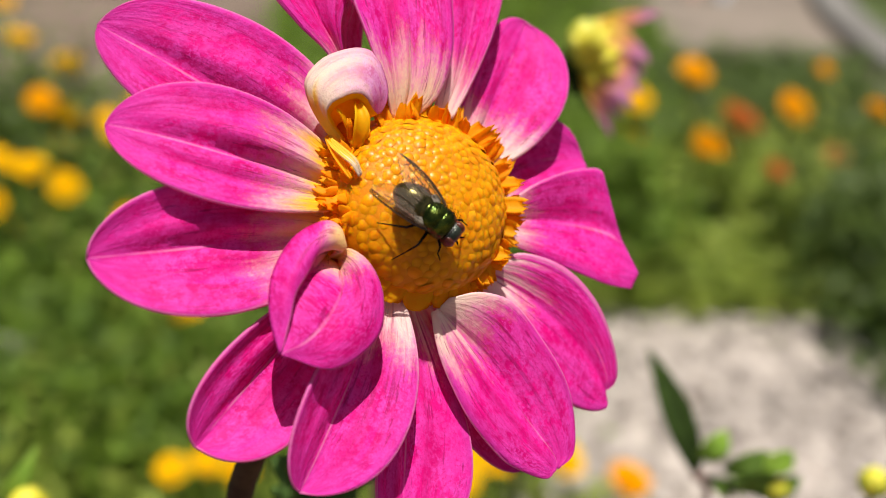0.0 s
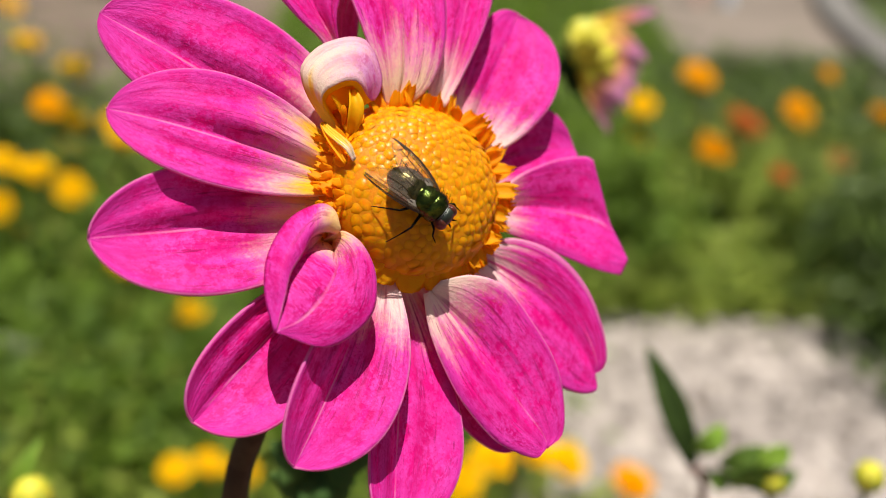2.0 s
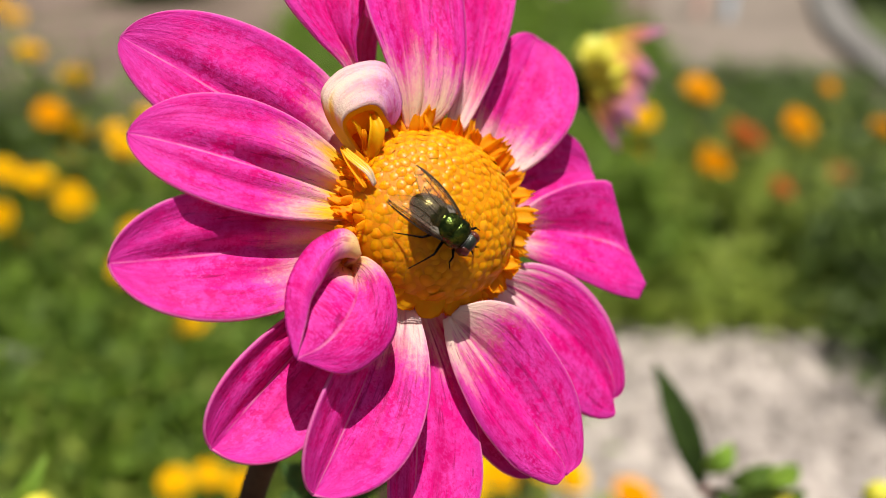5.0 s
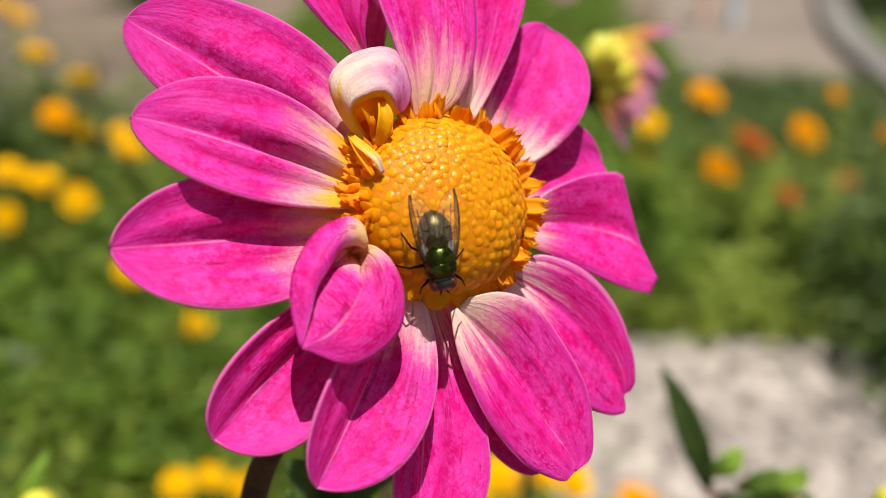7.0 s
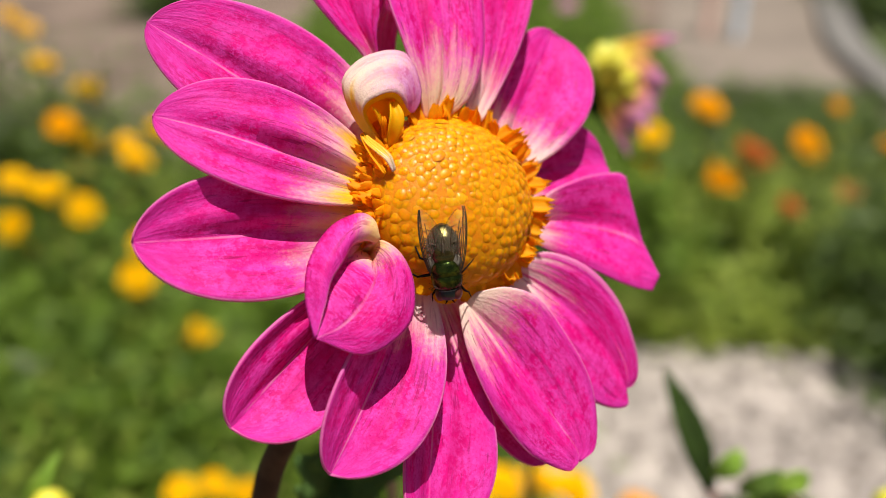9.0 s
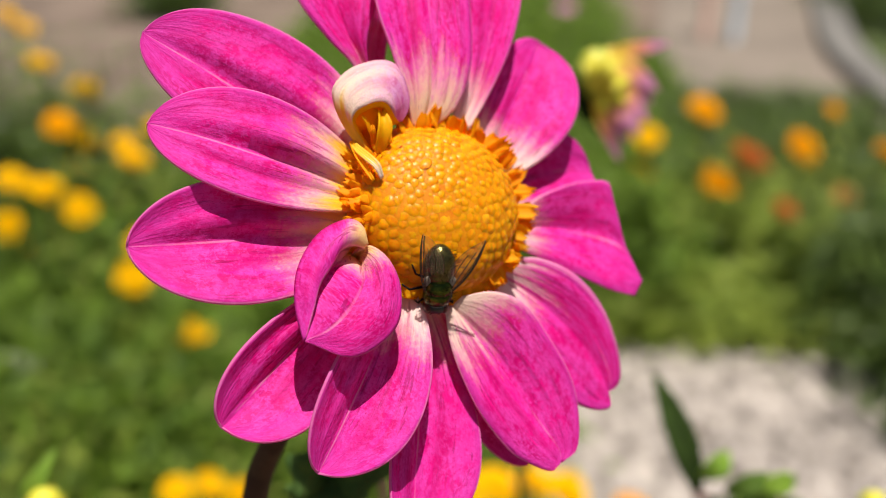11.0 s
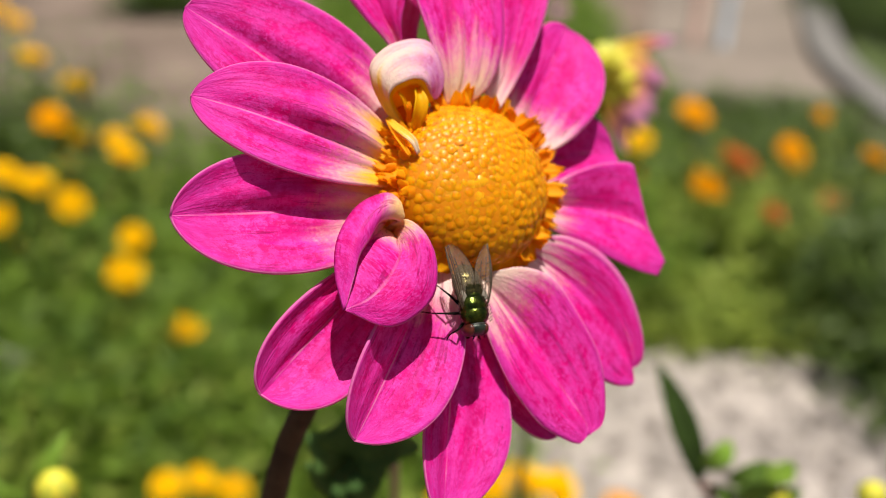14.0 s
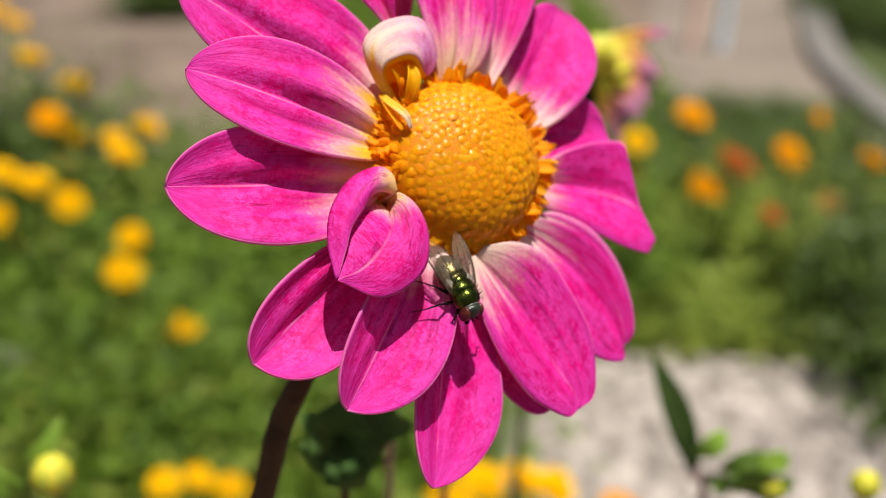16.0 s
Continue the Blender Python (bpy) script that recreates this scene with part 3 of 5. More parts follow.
# petals round the disc, from the upper left on, counter-clockwise
ray_petal((-10.5, 6.2, -1.8), (-40.0, 18.6, 0.2), 7.6, 10.2, 0.44, 0.52, 0.0, 0.9, 0.13, -0.6, 0.3, pale=0.09, seed=3, crease=1.4)
ray_petal((-9.6, 1.2, 0.7), (-38.6, 6.0, 1.6), 6.4, 7.8, 0.55, 0.58, 0.0, 2.0, 0.14, 0.3, 0.2, pale=0.22, yellow=1.0, seed=4, crease=1.55)
ray_petal((-9.6, -3.7, -0.9), (-39.5, -9.3, 0.0), 8.6, 7.4, 0.55, 0.58, 0.0, 1.0, 0.22, 0.4, 0.8, pale=0.20, yellow=0.6, seed=5, crease=1.3)
ray_petal((-9, -9, -2.0), (-26.4, -29.8, -2.6), 8.0, 5.0, 0.66, 0.50, 0.0, 0.6, 0.42, 0.4, 1.2, pale=0.02, seed=6, crease=0.85)
ray_petal((-4.7, -11.2, 1.0), (-15.0, -35.1, 0.9), 8.0, 5.2, 0.58, 0.52, 0.3, 1.4, 0.46, 0.4, 1.2, pale=0.13, seed=7, crease=0.98)
ray_petal((-0.6, -11.6, -1.6), (-1.9, -44.4, -1.0), 8.3, 4.4, 0.64, 0.66, 0.4, 0.6, 0.30, 0.3, 0.8, pale=0.02, seed=8, crease=0.85)
ray_petal((2.6, -10.5, -3.5), (18.6, -33.0, -5.0), 5.0, 6.0, 0.55, 0.5, 0.0, 0.0, 0.15, pale=0.02, seed=9)
ray_petal((10.8, 4.6, -1.2), (28.0, 11.4, -2.0), 6.4, 5.0, 0.62, 0.40, 1.2, 0.4, 0.24, pale=0.08, seed=13)
ray_petal((8.4, 8.6, 0.4), (18.2, 30.2, -0.2), 5.0, 9.0, 0.55, 0.46, 0.0, 1.4, 0.20, -1.4, 0.6, pale=0.13, seed=14, crease=0.6, roll=-0.8)


def lofted(rails, across, n=40):
    """Rows of points across several smooth rails: across gives, for a step from rail to rail, how far the sheet bulges outward."""
    lines = [curve_points(r, n) for r in rails]
    rows = []
    for i in range(n):
        row = []
        for a, b, puff in zip(lines, lines[1:], across):
            steps = 12
            for j in range(steps if b is not lines[-1] else steps + 1):
                t = j / steps
                row.append(a[i].lerp(b[i], t) + Vector((0.2, 0.2, 1)) * puff * math.sin(math.pi * t) * math.sin(math.pi * min(1, 0.15 + i / (n - 1))) ** 0.5)
        rows.append(row)
    return rows


def lofted_petal(rails, across, mat, label, pale, yellow, u0, u1, thick=0.4, root=None, spread=None):
    rows = lofted(rails, across)
    if root is not None:    # close the base into a funnel
        rows = [[Vector(root).lerp(p, t) for p in rows[0]] for t in (0.04, 0.35, 0.7)] + rows
    m = len(rows[0]) - 1
    spread = spread or [k / (len(rails) - 1) for k in range(len(rails))]    # where each rail lies across the petal
    over = [spread[min(j // 12, len(rails) - 2)] + (spread[min(j // 12, len(rails) - 2) + 1] - spread[min(j // 12, len(rails) - 2)]) * (j / 12 - min(j // 12, len(rails) - 2)) for j in range(m + 1)]
    uvs = [[(u0 + (u1 - u0) * i / (len(rows) - 1), over[j]) for j in range(m + 1)] for i in range(len(rows))]
    ob = place_part(part("petal", grid(rows, None, uvs), mat, dahlia, label))
    ob.color = (pale, yellow, 0, 1)
    sheet_thickness(ob, thick)
    return ob


# the petals over the disc: one behind, one at each side, and one in front with a narrow white base
lofted_petal([[(-7.7, 14.0, -1.6), (-10.1, 19.3, -0.2), (-11.2, 23.4, 0.9), (-10.6, 27.5, 1.6), (-10.8, 32.8, 1.6), (-13.3, 37.8, 1.4)],
              [(-5.1, 15.1, -3.4), (-5.9, 20.6, -3.8), (-5.6, 25.7, -4.2), (-4.8, 30.9, -4.4), (-5.4, 36.0, -4.2), (-10.1, 39.8, -3.2)]],
             (-0.5,), PETAL, "", 0.05, 0.0, 0.0, 1.0, thick=0.35)
lofted_petal([[(-9.0, 14.0, -1.0), (-11.7, 19.2, 0.4), (-16.2, 22.3, 1.6), (-20.5, 26.2, 2.4), (-22.5, 30.8, 2.4), (-20.2, 36.5, 2.0), (-16.9, 39.1, 1.6)],
              [(-8.0, 13.9, -1.6), (-10.4, 20.3, -0.4), (-13.0, 24.2, 0.4), (-15.4, 28.5, 1.0), (-16.9, 32.8, 1.4), (-17.3, 37.1, 1.6), (-16.9, 39.1, 1.6)],
              [(-7.4, 14.2, -1.0), (-9.8, 19.5, 0.6), (-10.7, 23.6, 1.8), (-9.9, 27.7, 2.6), (-10.2, 33.1, 2.6), (-13.1, 38.1, 2.0), (-16.9, 39.1, 1.6)]],
             (0.5, 0.5), PETAL, "", 0.05, 0.0, 0.05, 1.0, thick=0.35)
lofted_petal([[(1.9, 11.8, 2.6), (2.4, 17.3, 2.8), (2.1, 23.3, 3.0), (1.9, 30.3, 3.4), (2.7, 35.9, 3.6), (7.3, 40.8, 3.8)],
              [(3.5, 12.4, 2.0), (6.2, 19.8, 2.6), (7.8, 26.5, 2.8), (8.5, 32.0, 3.2), (8.7, 37.6, 3.6), (8.3, 41.5, 3.8)],
              [(4.4, 12.1, 3.2), (6.7, 17.0, 4.6), (9.3, 23.6, 5.8), (11.0, 30.1, 6.2), (11.8, 36.4, 5.4), (9.2, 41.7, 4.0)]],
             (0.3, 0.4), PETAL, "", 0.09, 0.0, 0.0, 1.0, thick=0.35)
lofted_petal([[(-4.3, 11.0, 3.4), (-6.0, 14.6, 5.2), (-8.8, 20.2, 6.4), (-11.0, 25.5, 6.6), (-11.7, 31.7, 6.0), (-8.6, 38.0, 5.0), (-3.2, 42.2, 4.4)],
              [(-3.6, 10.9, 2.9), (-4.3, 15.0, 4.6), (-5.6, 21.0, 5.4), (-6.9, 26.8, 5.4), (-7.5, 33.0, 5.0), (-6.1, 38.6, 4.6), (-3.2, 42.2, 4.4)],
              [(-2.9, 10.9, 3.0), (-2.5, 15.5, 4.9), (-2.7, 22.1, 5.8), (-3.2, 28.1, 5.8), (-3.6, 34.5, 5.3), (-3.5, 39.3, 4.8), (-3.2, 42.2, 4.4)],
              [(-1.8, 10.9, 3.4), (1.6, 14.3, 5.0), (3.0, 19.4, 6.2), (3.1, 25.4, 6.6), (2.4, 32.4, 6.4), (0.4, 39.0, 5.4), (-3.2, 42.2, 4.4)]],
             (0.0, 0.6, 0.4), PETAL, "", 0.13, 0.3, 0.0, 1.0, thick=0.35, spread=(0.0, 0.25, 0.5, 1.0))
# a petal folded sharply along its middle, its upper half raised
lofted_petal([[(12.5, 1.1, 0.9), (17.0, 4.7, 1.5), (22.8, 7.4, 1.8), (27.3, 8.5, 1.6), (29.1, 8.3, 1.2)],
              [(12.7, -0.4, -0.4), (18.2, 0.5, -0.8), (24.9, 0.9, -1.0), (29.9, 0.4, -0.6), (32.5, -1.0, 0.0)],
              [(12.6, -1.6, -0.4), (17.2, -2.1, -0.1), (23.8, -3.2, 0.4), (29.6, -4.9, 0.7), (34.7, -6.2, 0.7)],
              [(12.7, -2.7, -0.8), (16.9, -4.1, -0.3), (23.3, -6.2, 0.2), (29.1, -8.0, 0.5), (33.4, -8.5, 0.5)]],
             (0.25, 0.25, 0.3), PETAL, "", 0.07, 0.0, 0.0, 0.97, thick=0.35, spread=(0.0, 0.46, 0.72, 1.0))
lofted_petal([[(3.3, -11.9, 3.4), (7.4, -11.1, 4.6), (11.8, -12.4, 5.0), (15.9, -16.7, 4.6), (19.5, -21.4, 3.8), (21.2, -25.9, 3.0), (21.4, -31.1, 2.3), (19.2, -33.2, 1.9)],
              [(2.2, -13.2, 2.2), (5.2, -15.8, 1.9), (8.9, -19.5, 1.8), (12.9, -24.0, 1.8), (16.2, -27.9, 1.8), (18.8, -31.2, 1.8), (19.0, -33.0, 1.9)],
              [(1.4, -13.7, 2.2), (1.7, -17.2, 2.5), (3.0, -21.3, 2.7), (6.1, -26.9, 2.6), (10.4, -31.5, 2.3), (13.2, -33.2, 2.2), (17.1, -34.4, 2.0), (18.8, -33.4, 1.9)]],
             (0.4, 0.7), PETAL, "", 0.12, 0.1, 0.0, 1.0, thick=0.35, spread=(0.0, 0.45, 1.0))
# a two-lobed petal, partly behind it
lofted_petal([[(10.4, -5.7, 1.6), (15.7, -5.0, 2.2), (21.8, -6.7, 2.2), (26.8, -10.8, 1.4), (29.8, -16.1, 0.4), (31.0, -20.1, -0.6), (30.6, -22.0, -1.2), (29.5, -22.8, -1.5)],
              [(9.7, -7.4, 0.6), (15.3, -9.8, 0.2), (21.2, -13.1, -0.2), (25.1, -16.4, -0.6), (27.7, -19.4, -1.0), (28.8, -21.4, -1.3), (29.3, -22.4, -1.5), (29.5, -22.8, -1.5)],
              [(8.5, -9.8, 0.8), (12.2, -15.1, 0.6), (16.9, -20.3, 0.2), (20.8, -23.6, -0.2), (23.9, -25.1, -0.7), (27.1, -25.6, -1.1), (29.5, -25.0, -1.4), (29.5, -23.0, -1.5)]],
             (0.5, 0.5), PETAL, "", 0.02, 0.0, 0.04, 1.0, thick=0.35, spread=(-0.1, 0.7, 1.0))
# a short petal that stands up beside the disc: its inner margin rolled over a deep fold, its outer half spread like a spoon
lofted_petal([[(-11.7, -7.4, 5.6), (-13.4, -7.5, 6.2), (-15.2, -8.5, 6.8), (-16.5, -11.0, 7.2), (-17.8, -13.4, 7.4), (-18.4, -16.6, 7.4), (-19.0, -19.7, 7.0)],
              [(-11.3, -6.8, 5.0), (-11.8, -4.6, 5.2), (-13.8, -4.0, 5.2), (-17.4, -6.3, 5.4), (-19.9, -10.8, 5.8), (-20.3, -15.5, 6.4), (-19.2, -20.0, 6.8)],
              [(-11.5, -6.2, -2.2), (-13.1, -8.0, 2.2), (-14.9, -9.8, 4.7), (-16.4, -11.3, 5.6), (-17.7, -13.6, 6.1), (-18.3, -17.0, 6.5), (-19.0, -19.8, 6.75)],
              [(-10.2, -7.6, -0.8), (-11.2, -9.3, 3.4), (-11.5, -11.5, 5.5), (-12.4, -13.8, 6.4), (-14.1, -16.5, 6.8), (-16.4, -18.7, 6.9), (-19.0, -20.0, 6.85)],
              [(-11.9, -7.4, 4.4), (-10.6, -7.1, 5.4), (-8.4, -9.1, 6.4), (-7.0, -12.9, 6.8), (-7.7, -17.7, 6.8), (-12.8, -21.5, 6.6), (-19.1, -20.1, 6.8)]],
             (1.1, -0.4, 0.35, 0.9), PETAL, "cupped magenta petal with a rolled margin, standing beside the disc", 0.15, 0.6, -0.12, 1.0, root=(-11.9, -7.6, -5.0), spread=(0.0, 0.16, 0.36, 0.5, 1.0))
# a pale petal that arches up at the rim of the disc and rolls over a yellow throat
HOOD_OUT = [(-11.2, 6.3, 3.0), (-13.6, 8.7, 3.4), (-15.5, 11.4, 4.0), (-16.1, 13.9, 4.6), (-14.4, 16.4, 5.2), (-11.9, 17.9, 5.6), (-9.3, 18.6, 5.8), (-7.3, 17.8, 5.8), (-5.9, 14.6, 5.6), (-5.8, 12.5, 5.4), (-6.6, 10.7, 5.2)]
HOOD_IN = [(-10.8, 7.0, 3.4), (-12.7, 8.5, 4.6), (-13.7, 9.4, 5.8), (-13.5, 10.3, 6.8), (-12.6, 10.9, 7.6), (-11.4, 11.5, 8.0), (-10.2, 11.7, 8.0), (-9.3, 11.4, 7.7), (-8.6, 10.9, 7.0), (-8.0, 10.6, 6.2), (-7.2, 10.4, 5.5)]
HOOD_LINING = [(-10.6, 7.3, 3.2), (-12.3, 8.7, 4.2), (-13.2, 9.5, 5.2), (-13.0, 10.2, 6.2), (-12.2, 10.7, 6.9), (-11.2, 11.2, 7.2), (-10.2, 11.4, 7.2), (-9.5, 11.1, 6.9), (-8.9, 10.7, 6.2), (-8.3, 10.4, 5.4), (-7.6, 10.2, 4.8)]
HOOD_BACK = [(-10.0, 7.7, 1.4), (-11.3, 9.6, 1.2), (-12.0, 11.0, 1.2), (-12.0, 12.1, 1.6), (-11.2, 12.9, 1.8), (-10.2, 13.4, 1.9), (-9.1, 13.4, 1.9), (-8.3, 12.8, 1.8), (-7.8, 11.9, 1.6), (-7.5, 11.1, 1.4), (-7.4, 10.2, 1.2)]
lofted_petal([HOOD_OUT, HOOD_IN], (0.45,), PETAL_PALE, "cream-white petal curled over its yellow throat", 0.60, 1.0, -0.05, 1.05, thick=0.3, spread=(0.05, 0.46))


def ribbon(line, half, name, mat, label, side=(1, 0.15, 0), cup=0.3, uv=None):
    """A narrow strip along a smooth line, widest midway."""
    pts = curve_points(line, 20)
    s = Vector(side).normalized()
    qs = (-1, -0.6, -0.2, 0.2, 0.6, 1)
    rows = [[p + s * half * q * math.sin(math.pi * (0.14 + 0.78 * i / 19)) ** 0.7 + Vector((0, 0, cup * q * q)) for q in qs] for i, p in enumerate(pts)]
    uvs = [[(uv + 0.02 * i, 0.5 + 0.4 * q) for q in qs] for i in range(20)] if uv is not None else None
    ob = place_part(part(name, grid(rows, None, uvs), mat, dahlia, label))
    sheet_thickness(ob, 0.18)
    return ob


def throat_of_hood():
    lip = place_part(part("lip", grid(lofted([[Vector(a).lerp(Vector(b), 0.05) + Vector((0, 0, 0.10)) for a, b in zip(HOOD_IN, HOOD_OUT)], HOOD_LINING], (0.15,))), THROAT, dahlia, "golden lip of the curled petal"))
    sheet_thickness(lip, 0.3)
    inside = place_part(part("lining", grid(lofted([HOOD_LINING, HOOD_BACK, [(-9.2, 10.2, 0.4)] * 11], (0.0, 0.0))), LINING, dahlia, "golden inner side of the curled petal"))
    sheet_thickness(inside, 0.3)
    ribbon([(-9.6, 5.8, 4.6), (-9.7, 7.3, 6.2), (-9.8, 9.1, 6.9), (-10.1, 11.1, 6.2)], 1.0, "throat", THROAT, "bright yellow folded petal throat", cup=0.6)
    ribbon([(-8.6, 6.8, 4.2), (-8.5, 7.8, 5.0), (-8.3, 8.8, 4.8)], 0.5, "throat", FLORET_OPEN, "small orange lobe in the petal throat", cup=0.3)
    ribbon([(-10.3, 7.8, 4.4), (-11.3, 8.6, 5.6), (-12.0, 9.4, 6.2), (-12.7, 9.9, 6.4)], 0.30, "throat", THROAT, "bright yellow folded petal throat", (0.5, 0.8, 0), 0.1)
    ribbon([(-10.5, 7.0, 4.6), (-10.9, 8.2, 5.8), (-11.1, 9.0, 6.0)], 0.34, "throat", FLORET_OPEN, "small orange lobe in the petal throat", cup=0.2)
    place_part(part("throat", ellipsoid(2.2, 2.0, 1.6, (-9.0, 8.8, 1.2), 14, 8), DISC, dahlia, "orange bottom of a petal throat"))
    # narrow slivers of petal curling over the disc
    ribbon([(-12.8, 7.4, 3.0), (-12.5, 5.8, 4.8), (-11.6, 4.3, 6.3), (-10.7, 3.1, 7.1), (-9.8, 1.7, 6.7)], 0.62, "petal", PETAL_PALE, "thin cream sliver of petal curled over the disc", (0.75, 0.65, 0.0), 0.2, -0.06).color = (0.6, 1.0, 0, 1)
    ribbon([(-13.0, 7.4, 3.0), (-12.7, 5.3, 4.6), (-11.9, 3.3, 5.6), (-10.9, 1.3, 6.3)], 0.40, "petal", FLORET_OPEN, "thin orange sliver curled over the disc", (0.7, 0.6, 0.1), 0.3)


throat_of_hood()
# the orange bottom of the cupped petal's throat
place_part(part("throat", ellipsoid(1.3, 1.3, 0.8, (-11.9, -7.9, -3.6), 14, 8), DISC, dahlia, "orange bottom of a petal throat"))

DOME_R, DOME_H, DOME_Z = 12.0, 7.2, 2.0


def dome(r):
    return DOME_Z + DOME_H * max(0.0, 1 - (r / DOME_R) ** 2.2) ** 0.5


def disc_body():
    rows = []
    for i in range(26):
        r = DOME_R * math.sin(i / 25 * math.pi / 2)
        rows.append([(max(r, 0.01) * math.cos(a), max(r, 0.01) * math.sin(a), dome(r) - 0.20) for a in (2 * math.pi * k / 48 for k in range(48))])
    rows.append([(DOME_R * 1.06 * math.cos(a), DOME_R * 1.06 * math.sin(a), 1.2) for a in (2 * math.pi * k / 48 for k in range(48))])
    rows.append([(DOME_R * 0.9 * math.cos(a), DOME_R * 0.9 * math.sin(a), -1.5) for a in (2 * math.pi * k / 48 for k in range(48))])
    rows.append([(3 * math.cos(a), 3 * math.sin(a), -5.0) for a in (2 * math.pi * k / 48 for k in range(48))])
    return place_part(part("disc", grid(rows, None, None, True), DISC, dahlia, "domed orange-yellow flower disc"))


disc = disc_body()


def bud_floret_mesh(mat, seed):
    """A closed disc floret: a low rounded scale with a slight point toward one side."""
    rng = random.Random(seed)
    bm = bmesh.new()
    rows = []
    lean = rng.uniform(0.2, 0.5)
    wobble = [rng.uniform(0.90, 1.10) for _ in range(8)]
    for z, r in ((-0.30, 1.14), (-0.07, 0.92), (0.07, 0.62), (0.15, 0.34), (0.20, 0.11)):
        rows.append([(r * wobble[k] * math.cos(2 * math.pi * k / 8) + lean * max(z, 0) * 4, r * wobble[k] * math.sin(2 * math.pi * k / 8), z) for k in range(8)])
    grid(rows, bm, None, True)
    bm.verts.ensure_lookup_table()
    bm.faces.new([bm.verts[32 + k] for k in range(8)])
    bmesh.ops.recalc_face_normals(bm, faces=bm.faces[:])
    me = bpy.data.meshes.new("floret")
    bm.to_mesh(me)
    bm.free()
    me.materials.append(mat)
    me.polygons.foreach_set("use_smooth", [True] * len(me.polygons))
    return me


def open_floret_mesh(seed):
    """An open disc floret: a fleshy strap, cupped along its length, with two or three blunt ragged teeth."""
    rng = random.Random(seed)
    bend, cup, teeth, phase = rng.uniform(-0.5, 1.1), rng.uniform(0.35, 0.75), rng.uniform(2.0, 3.4), rng.uniform(0, 6)
    front, back = [], []
    for i in range(9):
        t = i / 8
        w = 0.52 + 0.66 * math.sin(math.pi * min(1, 0.12 + 0.66 * t)) - 0.22 * max(0, t - 0.85) / 0.15
        lump = 0.12 * math.sin(5 * t + phase)
        ragged = max(0.0, t - 0.6) / 0.4
        thick = 0.34 * (1 - 0.5 * t)
        row = [Vector((-cup * q * q + bend * t * t + 0.10 * math.sin(7 * q + phase) * t, (w + lump * 0.4) * q, -1.2 + 4.6 * t + ragged * (0.62 * math.cos(teeth * math.pi * q + phase) + rng.uniform(-0.12, 0.12)))) for q in (-1, -0.66, -0.33, 0, 0.33, 0.66, 1)]
        front.append(row)
        back.append([p - Vector((thick, 0, 0)) for p in row[::-1]])
    bm = grid([f + b for f, b in zip(front, back)], None, None, True)
    bm.verts.ensure_lookup_table()
    last = [bm.verts[8 * 14 + k] for k in range(14)]
    for k in range(6):
        bm.faces.new((last[k], last[k + 1], last[12 - k], last[13 - k]))
    me = bpy.data.meshes.new("open_floret")
    bm.to_mesh(me)
    bm.free()
    me.materials.append(FLORET_OPEN)
    me.polygons.foreach_set("use_smooth", [True] * len(me.polygons))
    return me


def scale_floret_mesh(seed):
    """A withered disc floret: a thin curled scale with a torn end."""
    rng = random.Random(seed)
    rows = []
    bend = rng.uniform(0.2, 0.9)
    for i in range(6):
        t = i / 5
        w = 0.28 + 0.42 * math.sin(math.pi * min(1, 0.15 + 0.75 * t))
        rows.append([(0.35 * q * q * (1 - t) + bend * t * t + 0.10 * rng.uniform(-1, 1), w * q, 3.0 * t + (rng.uniform(-0.5, 0.4) if i == 5 else 0)) for q in (-1, -0.5, 0, 0.5, 1)])
    bm = grid([row + [(x - 0.12, y, z) for x, y, z in row[::-1]] for row in rows], None, None, True)
    me = bpy.data.meshes.new("open_floret")
    bm.to_mesh(me)
    bm.free()
    me.materials.append(FLORET_OPEN)
    me.polygons.foreach_set("use_smooth", [True] * len(me.polygons))
    return me


